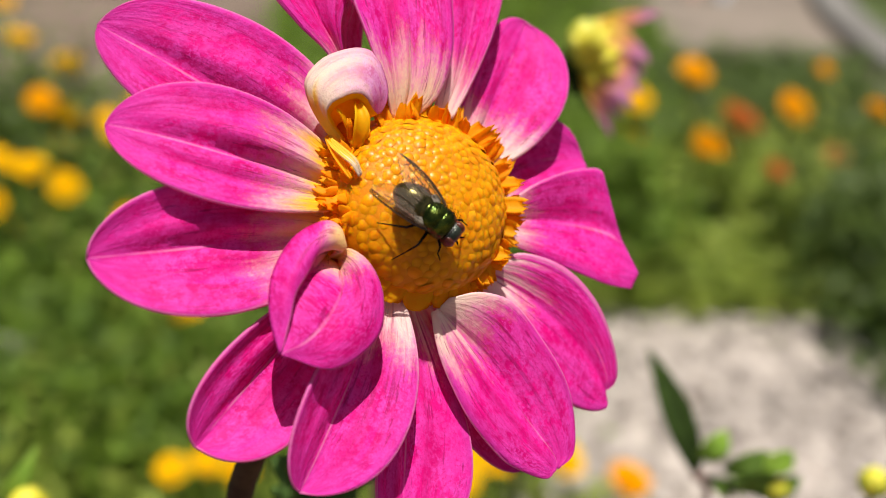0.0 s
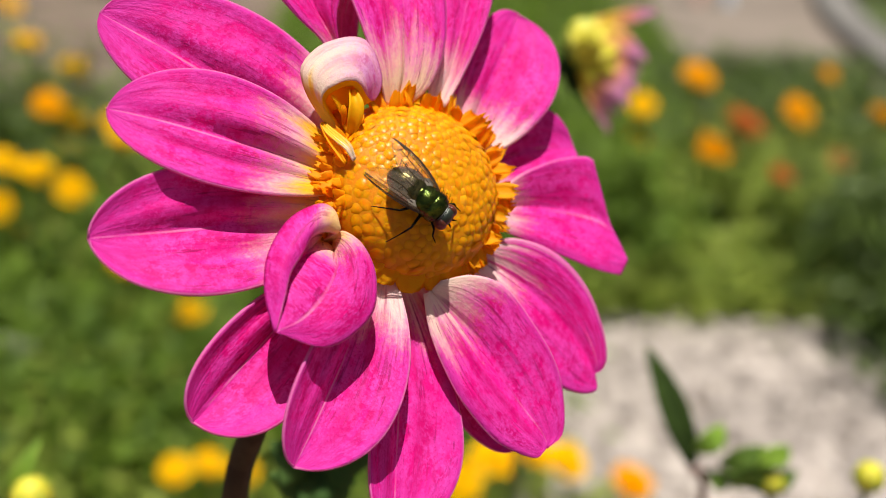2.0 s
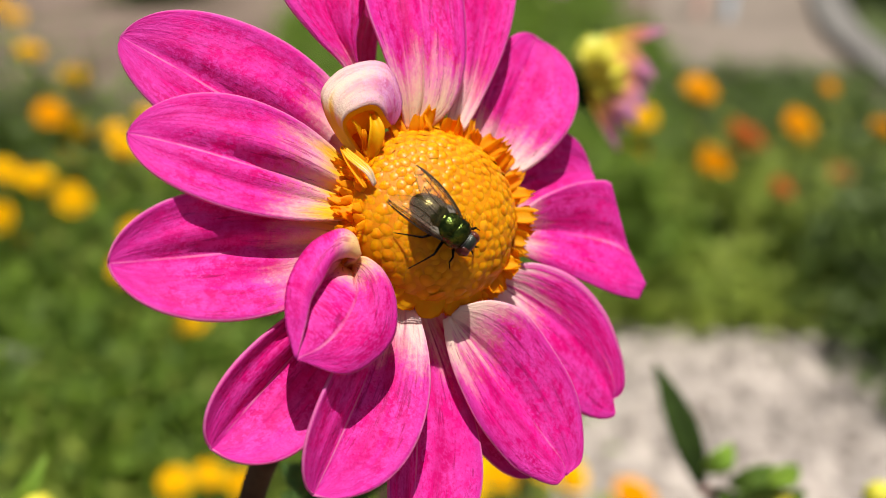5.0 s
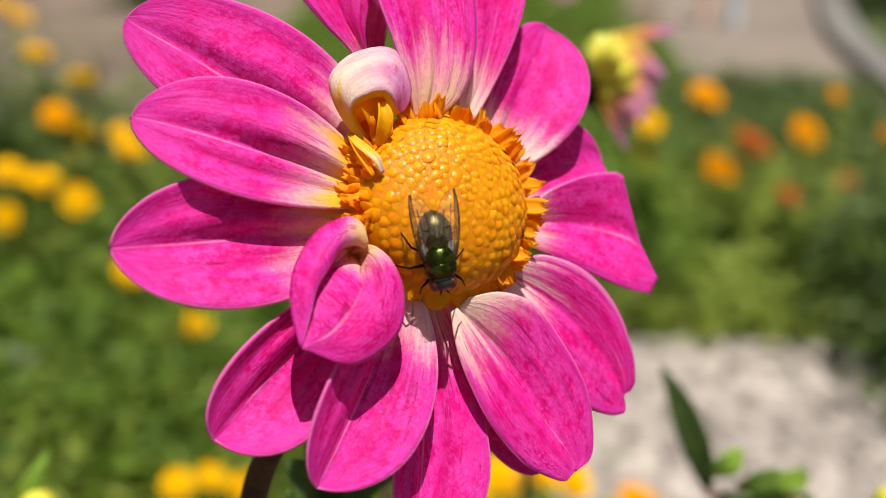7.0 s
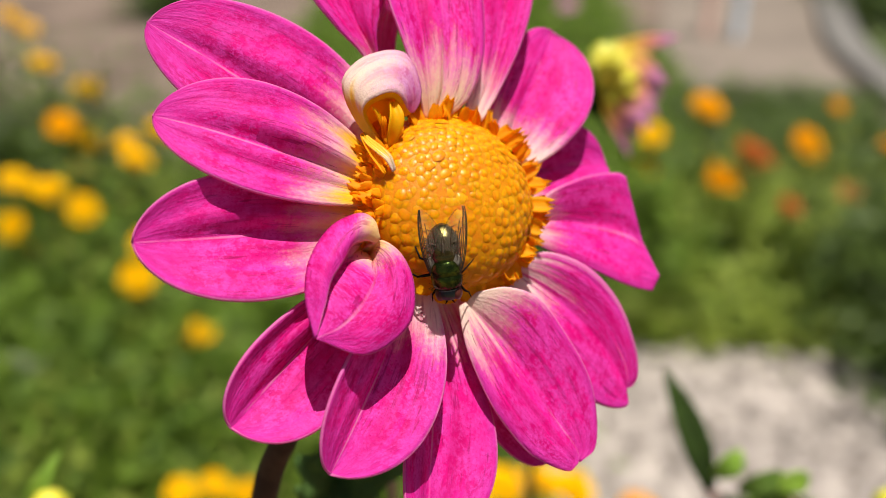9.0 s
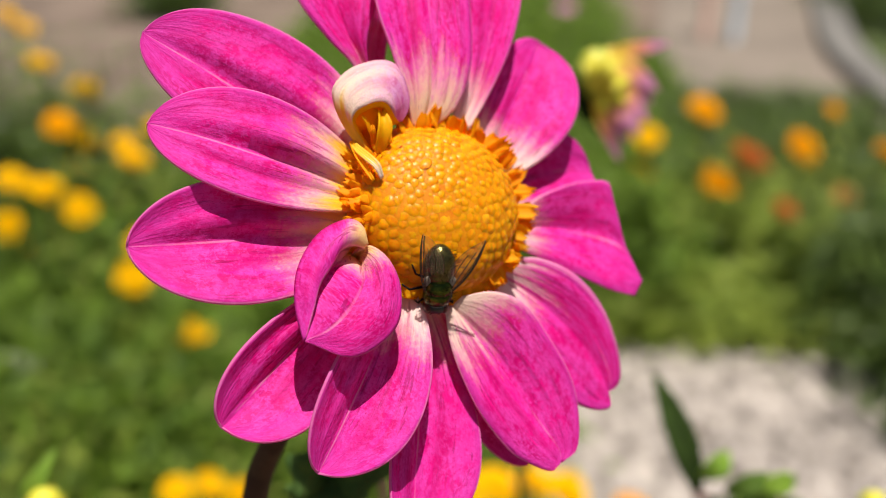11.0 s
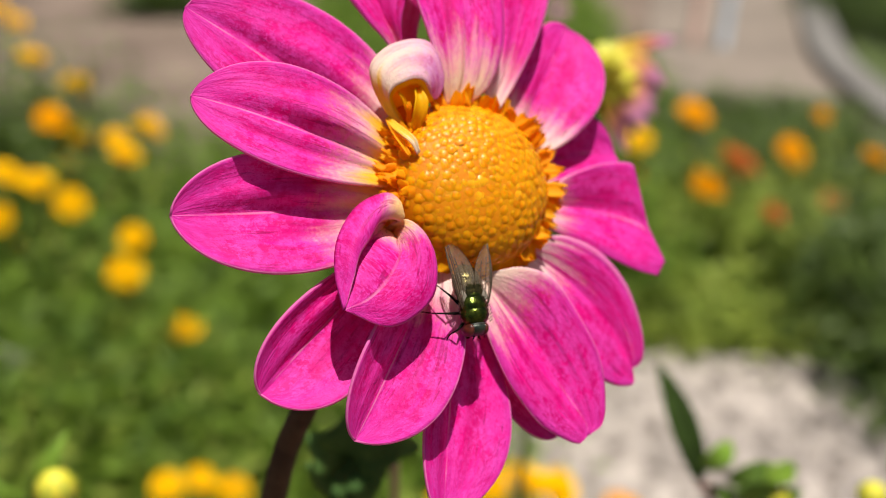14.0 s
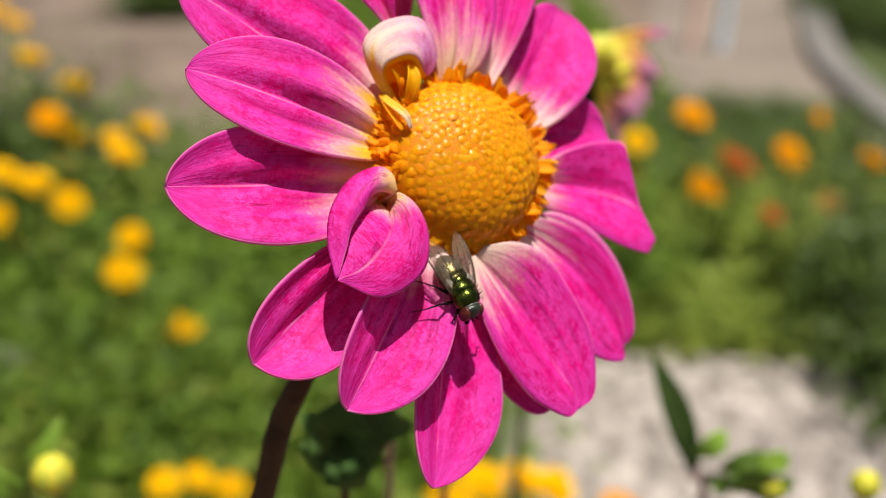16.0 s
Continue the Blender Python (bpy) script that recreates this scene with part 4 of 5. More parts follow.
def florets():
    buds, wet, opened = [bud_floret_mesh(FLORET, k) for k in range(6)], bud_floret_mesh(FLORET_WET, 9), [open_floret_mesh(k) for k in range(7)]
    scales = [scale_floret_mesh(k) for k in range(6)]
    rng = random.Random(8)
    total = 292
    for i in range(total):
        r = 11.7 * math.sqrt((i + 0.5) / total)
        a = i * 2.39996 + rng.uniform(-0.12, 0.12) / (1 + r)
        r += rng.uniform(-0.05, 0.05)
        e = 0.05
        slope = (dome(r + e) - dome(max(r - e, 0))) / (2 * e)
        out = Vector((-slope * math.cos(a), -slope * math.sin(a), 1)).normalized()
        inward = -Vector((math.cos(a), math.sin(a), slope)).normalized()
        set_up = Matrix((inward, out.cross(inward), out)).transposed().to_4x4()
        ob = part_mesh("floret", wet if i in (7, 12, 16, 20, 25, 28, 33, 41, 47, 60) else buds[i % 6], None, disc, "", False)
        size = (0.91 + 0.20 * r / 11.4) * rng.uniform(0.88, 1.12)
        # the side where the florets are older lies flatter
        worn = 1 - 0.28 * max(0.0, math.cos(a - radians(225))) * min(1, r / 7)
        ob.matrix_basis = Matrix.Translation((r * math.cos(a), r * math.sin(a), dome(r) - 0.33)) @ set_up @ pose(0, 0, 0, rng.uniform(-9, 9), -11 * worn + rng.uniform(-9, 9), rng.uniform(-35, 35)) @ Matrix.Diagonal((size * 1.08, size * rng.uniform(0.9, 1.1), size * rng.uniform(0.6, 1.1) * worn, 1))
    # opened florets: a ring of plump ones on the sunny side, withered scales on the older and lower side
    rings = ((22, 11.6, 2.0, 70, -64.0, 165.0, False), (16, 11.0, 3.4, 58, -56.0, 150.0, False), (11, 10.5, 4.6, 58, 60.0, 165.0, True),
             (16, 11.5, 2.2, 84, 150.0, 215.0, True), (12, 11.0, 3.4, 78, 146.0, 208.0, True), (9, 10.2, 4.8, 74, 150.0, 200.0, True), (44, 11.8, 1.9, 92, 195.0, 320.0, True), (20, 11.3, 2.7, 76, 255.0, 330.0, True))
    for ring, (count, r, z, lean, a0, a1, withered) in enumerate(rings):
        for k in range(count):
            deg = a0 + (a1 - a0) * (k + 0.5) / count + rng.uniform(-4, 4)
            a = radians(deg)
            # short and worn along the lower edge, longest toward the sunny side
            low = max(0.0, -math.sin(a))
            long = rng.uniform(0.8, 1.2) * (1 - 0.45 * low) * (1 + 0.16 * max(0.0, math.cos(a - 0.5))) * (0.85 if withered else 0.98 - 0.1 * ring)
            if 122 < deg < 158 and (not withered or r < 10.8):     # the curled petal stands here
                continue
            tilt = lean + rng.uniform(-20, 18)
            ob = part_mesh("open_floret", scales[rng.randrange(6)] if withered else opened[rng.randrange(7)], None, disc, "", False)
            ob.matrix_basis = Matrix.Translation((r * math.cos(a), r * math.sin(a), z + rng.uniform(-0.4, 0.4))) @ pose(0, 0, 0, 0, 0, deg + rng.uniform(-26, 26)) @ pose(0, 0, 0, 0, tilt, 0) @ pose(0, 0, 0, 0, 0, rng.uniform(-45, 45)) @ Matrix.Diagonal((0.82 if withered else 0.95, 0.95, long * 0.92, 1))



def skirt():
    """Thin orange membranes that hang out under the lower edge of the disc."""
    rng = random.Random(6)
    for deg in (236, 252, 266, 281, 296, 311):
        a = radians(deg + rng.uniform(-4, 4))
        d = Vector((math.cos(a), math.sin(a), 0))
        far = rng.uniform(12.9, 13.9)
        ribbon([d * 10.6 + Vector((0, 0, 4.2)), d * 12.0 + Vector((0, 0, 3.2)), d * far + Vector((0, 0, 2.4 + rng.uniform(-0.2, 0.3)))], rng.uniform(1.5, 2.1), "membrane", FLORET_OPEN, "thin orange membrane under the disc", (-d.y, d.x, 0.05), 0.25)


florets()
skirt()


def dahlia_green():
    """Stem, bracts under the bloom and the lobed leaves on the stem."""
    neck = FACE @ Vector((0, 0, -4.5))
    back = FACE @ Vector((-1, -1, -16))
    line = curve_points([neck, back, Vector((-0.0238, 0.1085, 0.712)) - FOOT, Vector((-0.0308, 0.1095, 0.690)) - FOOT, Vector((-0.045, 0.118, 0.62)) - FOOT, Vector((-0.058, 0.140, 0.35)) - FOOT, Vector((0, 0, 0))], 60)
    part("stem", tube(line, [0.0015 + 0.00002 * i for i in range(60)], 12), STEM, dahlia, "dark purplish-brown stem")
    for k in range(8):
        a = 2 * math.pi * k / 8 + 0.2
        d, s = Vector((math.cos(a), math.sin(a), 0)), Vector((-math.sin(a), math.cos(a), 0))
        rows = [[Vector((0, 0, -5.0)) + d * (2 + 9 * t) + s * q * 2.6 * math.sin(math.pi * (0.15 + 0.8 * t)) + Vector((0, 0, 2.0 * t * t)) for q in (-1, 0, 1)] for t in (i / 8 for i in range(9))]
        ob = place_part(part("bract", grid(rows), LEAF_DARK, dahlia))
        sheet_thickness(ob, 0.3)


dahlia_green()


# ---- leaves, buds and a fading bloom round the dahlia ----
def blade(bm, start, end, width, up=(0, 0, 1), droop=0.004, fold=0.25, waves=0, rows=14):
    """A pointed leaf blade with a midrib valley, curved between two ends (metres)."""
    a, b = Vector(start), Vector(end)
    d = (b - a).normalized()
    s = d.cross(Vector(up)).normalized()
    u = s.cross(d)
    out = []
    for i in range(rows + 1):
        t = i / rows
        w = width * 0.5 * math.sin(math.pi * min(1, 0.06 + 0.94 * t)) ** 0.8 * (1.25 - 0.5 * t) * (1 + (0.16 * math.cos(t * waves * 2 * math.pi) if waves else 0))
        mid = a.lerp(b, t) + u * (droop * 4 * t * (1 - t))
        out.append([mid + s * w * q + u * w * fold * abs(q) for q in (-1, -0.5, 0, 0.5, 1)])
    grid(out, bm, [[(i / rows, 0.5 + 0.5 * q) for q in (-1, -0.5, 0, 0.5, 1)] for i in range(rows + 1)])
    return bm


def foliage_thing(name, foot, label, category):
    return thing(name, Vector(foot), label, category)


def leaf_part(plant, start, end, width, mat, label="", **more):
    foot = plant.matrix_basis.translation
    ob = part("leaf", blade(bmesh.new(), Vector(start) - foot, Vector(end) - foot, width, **more), mat, plant, label)
    sheet_thickness(ob, 0.0004)
    return ob


def stalk(plant, points, radius, mat, name="stem"):
    foot = plant.matrix_basis.translation
    line = curve_points([Vector(p) - foot for p in points], 24)
    return part(name, tube(line, [radius * (0.7 + 0.3 * (1 - i / 23)) for i in range(24)], 8), mat, plant)


# dark lobed leaves of the plant, below the bloom
TO_EYE = (0.0, -0.85, 0.5)
low = foliage_thing("dahlia_shoot", (-0.030, 0.150, 0), "dark green lobed dahlia leaves on a low shoot", "leaf")
stalk(low, [(-0.030, 0.150, 0), (-0.026, 0.140, 0.4), (-0.020, 0.133, 0.680)], 0.0014, STEM)
for start, end, width in (((-0.020, 0.131, 0.683), (-0.010, 0.130, 0.6905), 0.010), ((-0.020, 0.131, 0.683), (-0.0175, 0.131, 0.6960), 0.011), ((-0.020, 0.131, 0.683), (-0.028, 0.131, 0.688), 0.009),
                          ((-0.020, 0.131, 0.683), (-0.025, 0.129, 0.676), 0.010), ((-0.020, 0.131, 0.683), (-0.013, 0.129, 0.680), 0.011), ((-0.018, 0.132, 0.687), (-0.0065, 0.131, 0.6855), 0.008), ((-0.021, 0.130, 0.684), (-0.0165, 0.128, 0.6735), 0.009)):
    leaf_part(low, start, end, width, LEAF_LOW, up=TO_EYE, waves=2)

# a shoot with a long dark leaf, a bright young one and a bud
shoot = foliage_thing("leafy_shoot", (0.090, 0.205, 0), "dahlia shoot with a dark lance-shaped leaf and yellow-green buds", "shoot")
stalk(shoot, [(0.090, 0.205, 0), (0.086, 0.203, 0.35), (0.078, 0.199, 0.59), (0.0715, 0.1965, 0.622)], 0.0016, PINK_STEM)
leaf_part(shoot, (0.0718, 0.1965, 0.622), (0.0615, 0.222, 0.6455), 0.0078, LEAF_DARK, "dark green lance-shaped leaf", up=TO_EYE, fold=0.5)
leaf_part(shoot, (0.0712, 0.195, 0.6285), (0.0795, 0.2003, 0.6335), 0.0062, LEAF_BRIGHT, "bright young leaf", up=TO_EYE)
leaf_part(shoot, (0.078, 0.193, 0.6255), (0.090, 0.196, 0.6298), 0.006, LEAF_MID, "", up=TO_EYE)
leaf_part(shoot, (0.086, 0.193, 0.6270), (0.098, 0.1975, 0.6272), 0.006, LEAF_BRIGHT, "bright young leaf", up=TO_EYE)

for (x0, z0), (x1, z1), wide, mat in (((0.084, 0.617), (0.094, 0.6255), 0.0062, LEAF_MID), ((0.085, 0.616), (0.081, 0.6245), 0.006, LEAF_BRIGHT), ((0.088, 0.616), (0.101, 0.6200), 0.0064, LEAF_MID), ((0.082, 0.617), (0.0745, 0.6205), 0.0055, LEAF_MID), ((0.088, 0.617), (0.0895, 0.6275), 0.005, LEAF_BRIGHT)):
    leaf_part(shoot, (x0, 0.1945, z0), (x1, 0.1965, z1), wide, mat, "", up=TO_EYE)


def flower_bud(at, radius, label, foot):
    plant = thing("flower_bud", Vector(foot), label, "bud", "closed dahlia buds")
    off = Vector(at) - Vector(foot)
    body = part("bud", ellipsoid(radius, radius, radius * 1.15, off, 18, 12), BUD_YELLOW, plant)
    stalk(plant, [foot, (Vector(foot) + Vector(at)) / 2 + Vector((0.004, 0.003, 0)), Vector(at) - Vector((0, 0, radius))], 0.0014, BED_STEM)
    for k in range(6):
        a = 2 * math.pi * k / 6 + 0.4
        d = Vector((math.cos(a), math.sin(a), 0))
        rows = []
        for i in range(9):
            t = i / 8
            th = -1.2 + 2.1 * t
            r = radius * 1.05
            s = Vector((-d.y, d.x, 0))
            c = off + d * r * math.cos(th) + Vector((0, 0, r * 1.15 * math.sin(th)))
            rows.append([c + s * radius * 0.28 * math.sin(math.pi * (0.1 + 0.88 * t)) * q for q in (-1, 0, 1)])
        ob = part("sepal", grid(rows), BUD_GREEN, plant)
        sheet_thickness(ob, 0.0004)
    return plant


flower_bud((-0.095, 0.168, 0.6408), 0.0046, "yellow-green closed dahlia bud on a thin stem", (-0.100, 0.180, 0))
flower_bud((0.0925, 0.1913, 0.6205), 0.0030, "small yellow-green bud among young leaves", (0.094, 0.206, 0))
flower_bud((0.1185, 0.1913, 0.6220), 0.0038, "pale yellow closed dahlia bud", (0.118, 0.206, 0))
left_shoot = foliage_thing("leafy_shoot", (-0.108, 0.176, 0), "bright green shoot leaves beside a bud", "shoot")
stalk(left_shoot, [(-0.108, 0.176, 0), (-0.106, 0.174, 0.4), (-0.103, 0.171, 0.636)], 0.0014, BED_STEM)
leaf_part(left_shoot, (-0.103, 0.171, 0.636), (-0.093, 0.176, 0.653), 0.005, LEAF_BRIGHT, "", up=(0.2, -0.8, 0.4))
leaf_part(left_shoot, (-0.103, 0.171, 0.630), (-0.116, 0.170, 0.646), 0.006, LEAF_BRIGHT, "", up=(0.2, -0.8, 0.4))


def fading_bloom(at, foot):
    """A spent dahlia seen from the side: a yellow base, one petal still spread and a fan of drooping mauve ones."""
    plant = thing("fading_dahlia", Vector(foot), "wilting dahlia with yellow base and drooping mauve petals", "flower")
    off = Vector(at) - Vector(foot)
    stalk(plant, [foot, (0.028, 0.262, 0.45), Vector(at) + Vector((-0.010, 0.004, -0.035)), Vector(at) + Vector((-0.004, 0.002, -0.006))], 0.0016, BED_STEM)
    part("base", ellipsoid(0.0050, 0.0048, 0.0072, off, 18, 12), BUD_GREEN, plant, "yellow-green flower base")
    rng = random.Random(4)
    for (x0, y0, z0), (x1, y1, z1), wide in (((2.8, 2.2, 4.1), (21.2, 4.2, 7.8), 4.6), ((3.0, 2.2, 4.1), (18.1, -2.2, -4.1), 6.5), ((2.8, 0.7, 1.4), (16.5, -4.0, -7.6), 6.5), ((2.0, -0.4, -0.7), (15.3, -6.2, -11.7), 6.5),
                                             ((1.2, -1.5, -2.8), (12.9, -8.0, -15.1), 6.0), ((0.5, -2.6, -4.8), (10.3, -9.5, -17.9), 5.0), ((-0.3, -3.3, -6.2), (7.8, -12.4, -23.4), 4.6), ((1.2, 1.5, 2.8), (11.4, 2.6, 4.8), 5.5), ((2.0, 0.4, 0.7), (9.0, -5.0, -9.1), 6.0)):
        lean = rng.uniform(-0.002, 0.003)
        ob = part("petal", blade(bmesh.new(), off + MM * Vector((x0, y0, z0)), off + MM * Vector((x1, y1, z1)) + Vector((0, lean, 0)), wide * MM, up=(0.1, -0.9, 0.4), droop=0.0015), WILTED, plant, "golden and mauve fading petal")
        sheet_thickness(ob, 0.0004)
    # yellow scales round the base, and the dark bracts under it
    for dx, dz, wide in ((-0.002, 0.008, 0.005), (0.003, 0.009, 0.005), (0.006, 0.006, 0.005), (-0.004, 0.004, 0.004), (0.011, -0.008, 0.005), (0.010, -0.001, 0.005), (0.006, -0.013, 0.0045)):
        ob = part("scale", blade(bmesh.new(), off + Vector((0, -0.003, -0.004)), off + Vector((dx, -0.003, dz)), wide, up=TO_EYE), BUD_YELLOW, plant)
        sheet_thickness(ob, 0.0004)
    for dx, dz in ((0.007, -0.022), (0.003, -0.019), (-0.002, -0.015), (-0.006, -0.010), (-0.007, -0.003)):
        ob = part("bract", blade(bmesh.new(), off + Vector((-0.002, 0.002, -0.005)), off + Vector((dx, 0.001, dz)), 0.0058, up=TO_EYE), LEAF_DARK, plant)
        sheet_thickness(ob, 0.0004)


fading_bloom((0.0433, 0.2559, 0.7232), (0.028, 0.275, 0))

# two bare reddish stems behind the bloom
for x, y, top in ((-0.0125, 0.160, 0.66), (0.0005, 0.165, 0.65)):
    bare = thing("bare_stem", (x - 0.004, y + 0.01, 0), "thin bare reddish stem", "stem", "bare stems")
    part("stem", tube(curve_points([(0, 0, 0), (0.002, -0.004, 0.3), (0.004, -0.01, top)], 16), [0.0016 - 0.00004 * i for i in range(16)], 8), PINK_STEM, bare)


# ---- the fly ----
def fly_materials():
    m, nt, b = material("green_metal_shell")
    n = noise_of(nt, 900, 3.0)
    c = mix(nt, span(nt, n, 0.35, 0.65), (0.024, 0.038, 0.007), (0.095, 0.115, 0.014))
    nt.links.new(c, b.inputs["Base Color"])
    b.inputs["Metallic"].default_value, b.inputs["Roughness"].default_value = 0.9, 0.24
    bump(nt, b, noise_of(nt, 2600, 2.0), 0.35, 0.0002)
    m2, nt, b = material("wing_film")
    b.inputs["Base Color"].default_value = (0.46, 0.35, 0.26, 1)
    b.inputs["Roughness"].default_value, b.inputs["Alpha"].default_value = 0.22, 0.19
    b.inputs["Specular IOR Level"].default_value = 0.5
    bump(nt, b, noise_of(nt, 1500, 2.0), 0.3, 0.0002)
    return m, m2


SHELL, WING = fly_materials()
SHELL_GREY = plain_material("grey_green_shell", (0.045, 0.040, 0.016), (0.150, 0.120, 0.036), 900, 0.22, 0.2, 0.0002, 0.5, metal=0.85)
SHELL_DARK = plain_material("dark_shell", (0.010, 0.014, 0.010), (0.035, 0.045, 0.03), 900, 0.35, 0.3, 0.0002, 0.6, metal=0.4)
BRISTLE = plain_material("black_leg", (0.003, 0.003, 0.003), (0.010, 0.007, 0.006), 900, 0.6, 0.2, 0.0001, 0.06)
EYE = plain_material("red_eye", (0.05, 0.010, 0.006), (0.13, 0.028, 0.016), 1500, 0.3, 0.2, 0.0001, 0.3)
COLLAR = plain_material("silver_collar", (0.08, 0.085, 0.08), (0.20, 0.20, 0.18), 900, 0.35, 0.2, 0.0001, 0.5, metal=0.3)
CALYPTER = plain_material("pale_calypter", (0.22, 0.19, 0.15), (0.36, 0.31, 0.25), 900, 0.4, 0.2, 0.0001, 0.4, 0.3)
VEIN = plain_material("wing_vein", (0.03, 0.018, 0.009), (0.08, 0.05, 0.025), 900, 0.45, 0.0)


def build_fly():
    """A greenbottle, 10 mm long, x ahead and z up, in metres; its middle is the origin."""
    fly = thing("fly", (0, 0, 0), "metallic green fly with clear veined wings", "insect")
    k = 1.26 * MM

    def shaped(rings, mat, name, label="", sides=20):
        rows = [[(x * k, 0.98 * ry * math.cos(a) * k, (zc + rz * math.sin(a)) * k) for a in (2 * math.pi * q / sides for q in range(sides))] for x, ry, rz, zc in rings]
        bm = grid(rows, None, None, True)
        bm.verts.ensure_lookup_table()
        bm.faces.new([bm.verts[q] for q in range(sides)])
        bm.faces.new([bm.verts[len(bm.verts) - sides + q] for q in range(sides)][::-1])
        bmesh.ops.recalc_face_normals(bm, faces=bm.faces[:])
        return part(name, bm, mat, fly, label)

    shaped([(-0.55, 0.75, 0.6, 0.35), (-0.35, 1.20, 0.95, 0.32), (0.0, 1.45, 1.2, 0.30), (0.5, 1.56, 1.36, 0.32), (1.03, 1.60, 1.42, 0.34), (1.12, 1.51, 1.31, 0.34), (1.21, 1.60, 1.42, 0.34), (1.8, 1.58, 1.40, 0.32), (2.25, 1.46, 1.28, 0.26), (2.55, 1.22, 1.05, 0.2), (2.7, 0.9, 0.8, 0.18)], SHELL, "thorax", "glossy golden-green thorax")
    shaped([(-0.85, 0.35, 0.2, 0.88), (-0.6, 0.72, 0.45, 0.84), (-0.3, 0.92, 0.6, 0.76), (0.0, 0.98, 0.66, 0.68), (0.2, 0.7, 0.5, 0.6)], SHELL, "scutellum")
    shaped([(0.95 * q[0] + 0.04, 0.96 * q[1], *q[2:]) for q in [(0.3, 1.1, 0.9, 0.1), (-0.2, 1.50, 1.2, 0.05), (-0.9, 1.76, 1.38, 0.0), (-1.02, 1.72, 1.34, 0.0), (-1.14, 1.77, 1.38, 0.0), (-1.95, 1.80, 1.38, -0.05), (-2.07, 1.75, 1.33, -0.05), (-2.2, 1.76, 1.34, -0.06), (-2.9, 1.54, 1.16, -0.15), (-3.0, 1.47, 1.1, -0.15), (-3.6, 1.05, 0.82, -0.28), (-3.95, 0.6, 0.48, -0.36), (-4.1, 0.15, 0.15, -0.4)]], SHELL_GREY, "abdomen", "dark grey-green metallic abdomen")
    shaped([(2.58, 1.16, 1.0, 0.20), (2.66, 1.20, 1.04, 0.18), (2.74, 1.12, 0.96, 0.15), (2.80, 0.9, 0.8, 0.12)], COLLAR, "collar", "silvery collar behind the head")
    for y in (-1, 1):
        part("calypter", ellipsoid(0.62 * k, 0.50 * k, 0.14 * k, (-0.30 * k, y * 1.18 * k, 0.86 * k), 14, 8), CALYPTER, fly, "pale scale at the wing base")
    head = part("head", ellipsoid(0.82 * k, 1.34 * k, 1.20 * k, (3.02 * k, 0, 0.0), 20, 14), SHELL_DARK, fly, "dark head")
    for y in (-1, 1):
        part("eye", ellipsoid(0.74 * k, 0.52 * k, 1.06 * k, (3.08 * k, y * 0.84 * k, 0.02 * k), 18, 12), EYE, head, "dark red compound eye")
        part("antenna", tube([(3.6 * k, y * 0.2 * k, 0.15 * k), (3.95 * k, y * 0.3 * k, -0.05 * k), (4.2 * k, y * 0.5 * k, 0.05 * k)], (0.11 * k, 0.10 * k, 0.03 * k), 6), BRISTLE, head)
    part("mouth", tube([(3.3 * k, 0, -0.8 * k), (3.5 * k, 0, -1.3 * k), (3.55 * k, 0, -1.7 * k)], (0.28 * k, 0.22 * k, 0.3 * k), 8), BRISTLE, head)

    # short bristles on thorax and abdomen
    rng = random.Random(2)
    bm = bmesh.new()
    for q in range(170):
        x = rng.uniform(-3.9, 2.6)
        a = rng.uniform(0.15, math.pi - 0.15)
        wide, tall, mid = (1.5, 1.33, 0.32) if x > 0 else (1.68 - 0.14 * max(0, -x - 1.6) ** 2, 1.30 - 0.12 * max(0, -x - 1.6) ** 2, -0.05)
        p = Vector((x, wide * math.cos(a), mid + tall * math.sin(a)))
        d = Vector((-0.5, math.cos(a), math.sin(a))).normalized()
        tube([p * k, (p + d * rng.uniform(0.30, 0.62)) * k], (0.028 * k, 0.008 * k), 4, bm, False)
    tagged(part("bristles", bm, BRISTLE, fly), kind="stuff")

    wings, front_legs = [], []
    # wings: a veined film, hinged at the sides of the thorax and swept back
    for side in (-1, 1):
        hinge = Vector((0.95, side * 1.30, 0.75))
        rows = []
        ns = 18
        spread = radians(157)
        d = Vector((math.cos(spread), side * math.sin(spread), 0.06)).normalized()
        s = Vector((abs(d.y), side * abs(d.x), 0)).normalized()     # towards the leading edge
        length = 6.7

        def wing_point(t, q):
            lead = 0.60 * math.sin(math.pi * min(1, t * 0.95 + 0.03)) ** 0.55
            trail = -1.78 * math.sin(math.pi * min(1, t * 0.9 + 0.08)) ** 0.75
            off = lead * q if q > 0 else -trail * q
            return (hinge + d * length * t + s * off + Vector((0, 0, 0.35 * math.sin(math.pi * t) + 0.10 * math.sin(q * 5) - 0.30 * q * t))) * k
        for i in range(ns + 1):
            rows.append([wing_point(i / ns, -1 + 2 * j / 8) for j in range(9)])
        wing = part("wing", grid(rows), WING, fly, "clear amber-tinted wing")
        wings.append((wing, hinge * k, side))
        lift = Vector((0, 0, 0.02 * k))
        for q0, q1, t0, t1, r in ((1.0, 1.0, 0.0, 0.98, 0.062), (0.72, 0.86, 0.03, 0.9, 0.05), (0.45, 0.55, 0.03, 0.98, 0.045), (0.15, 0.30, 0.05, 0.99, 0.042), (-0.15, -0.15, 0.05, 0.78, 0.040), (-0.45, -0.55, 0.05, 0.70, 0.042), (-1, -1, 0.04, 0.95, 0.022)):
            part("vein", tube([wing_point(t0 + (t1 - t0) * i / 12, q0 + (q1 - q0) * i / 12) + lift for i in range(13)], [r * k] * 13, 5, None, False), VEIN, wing)
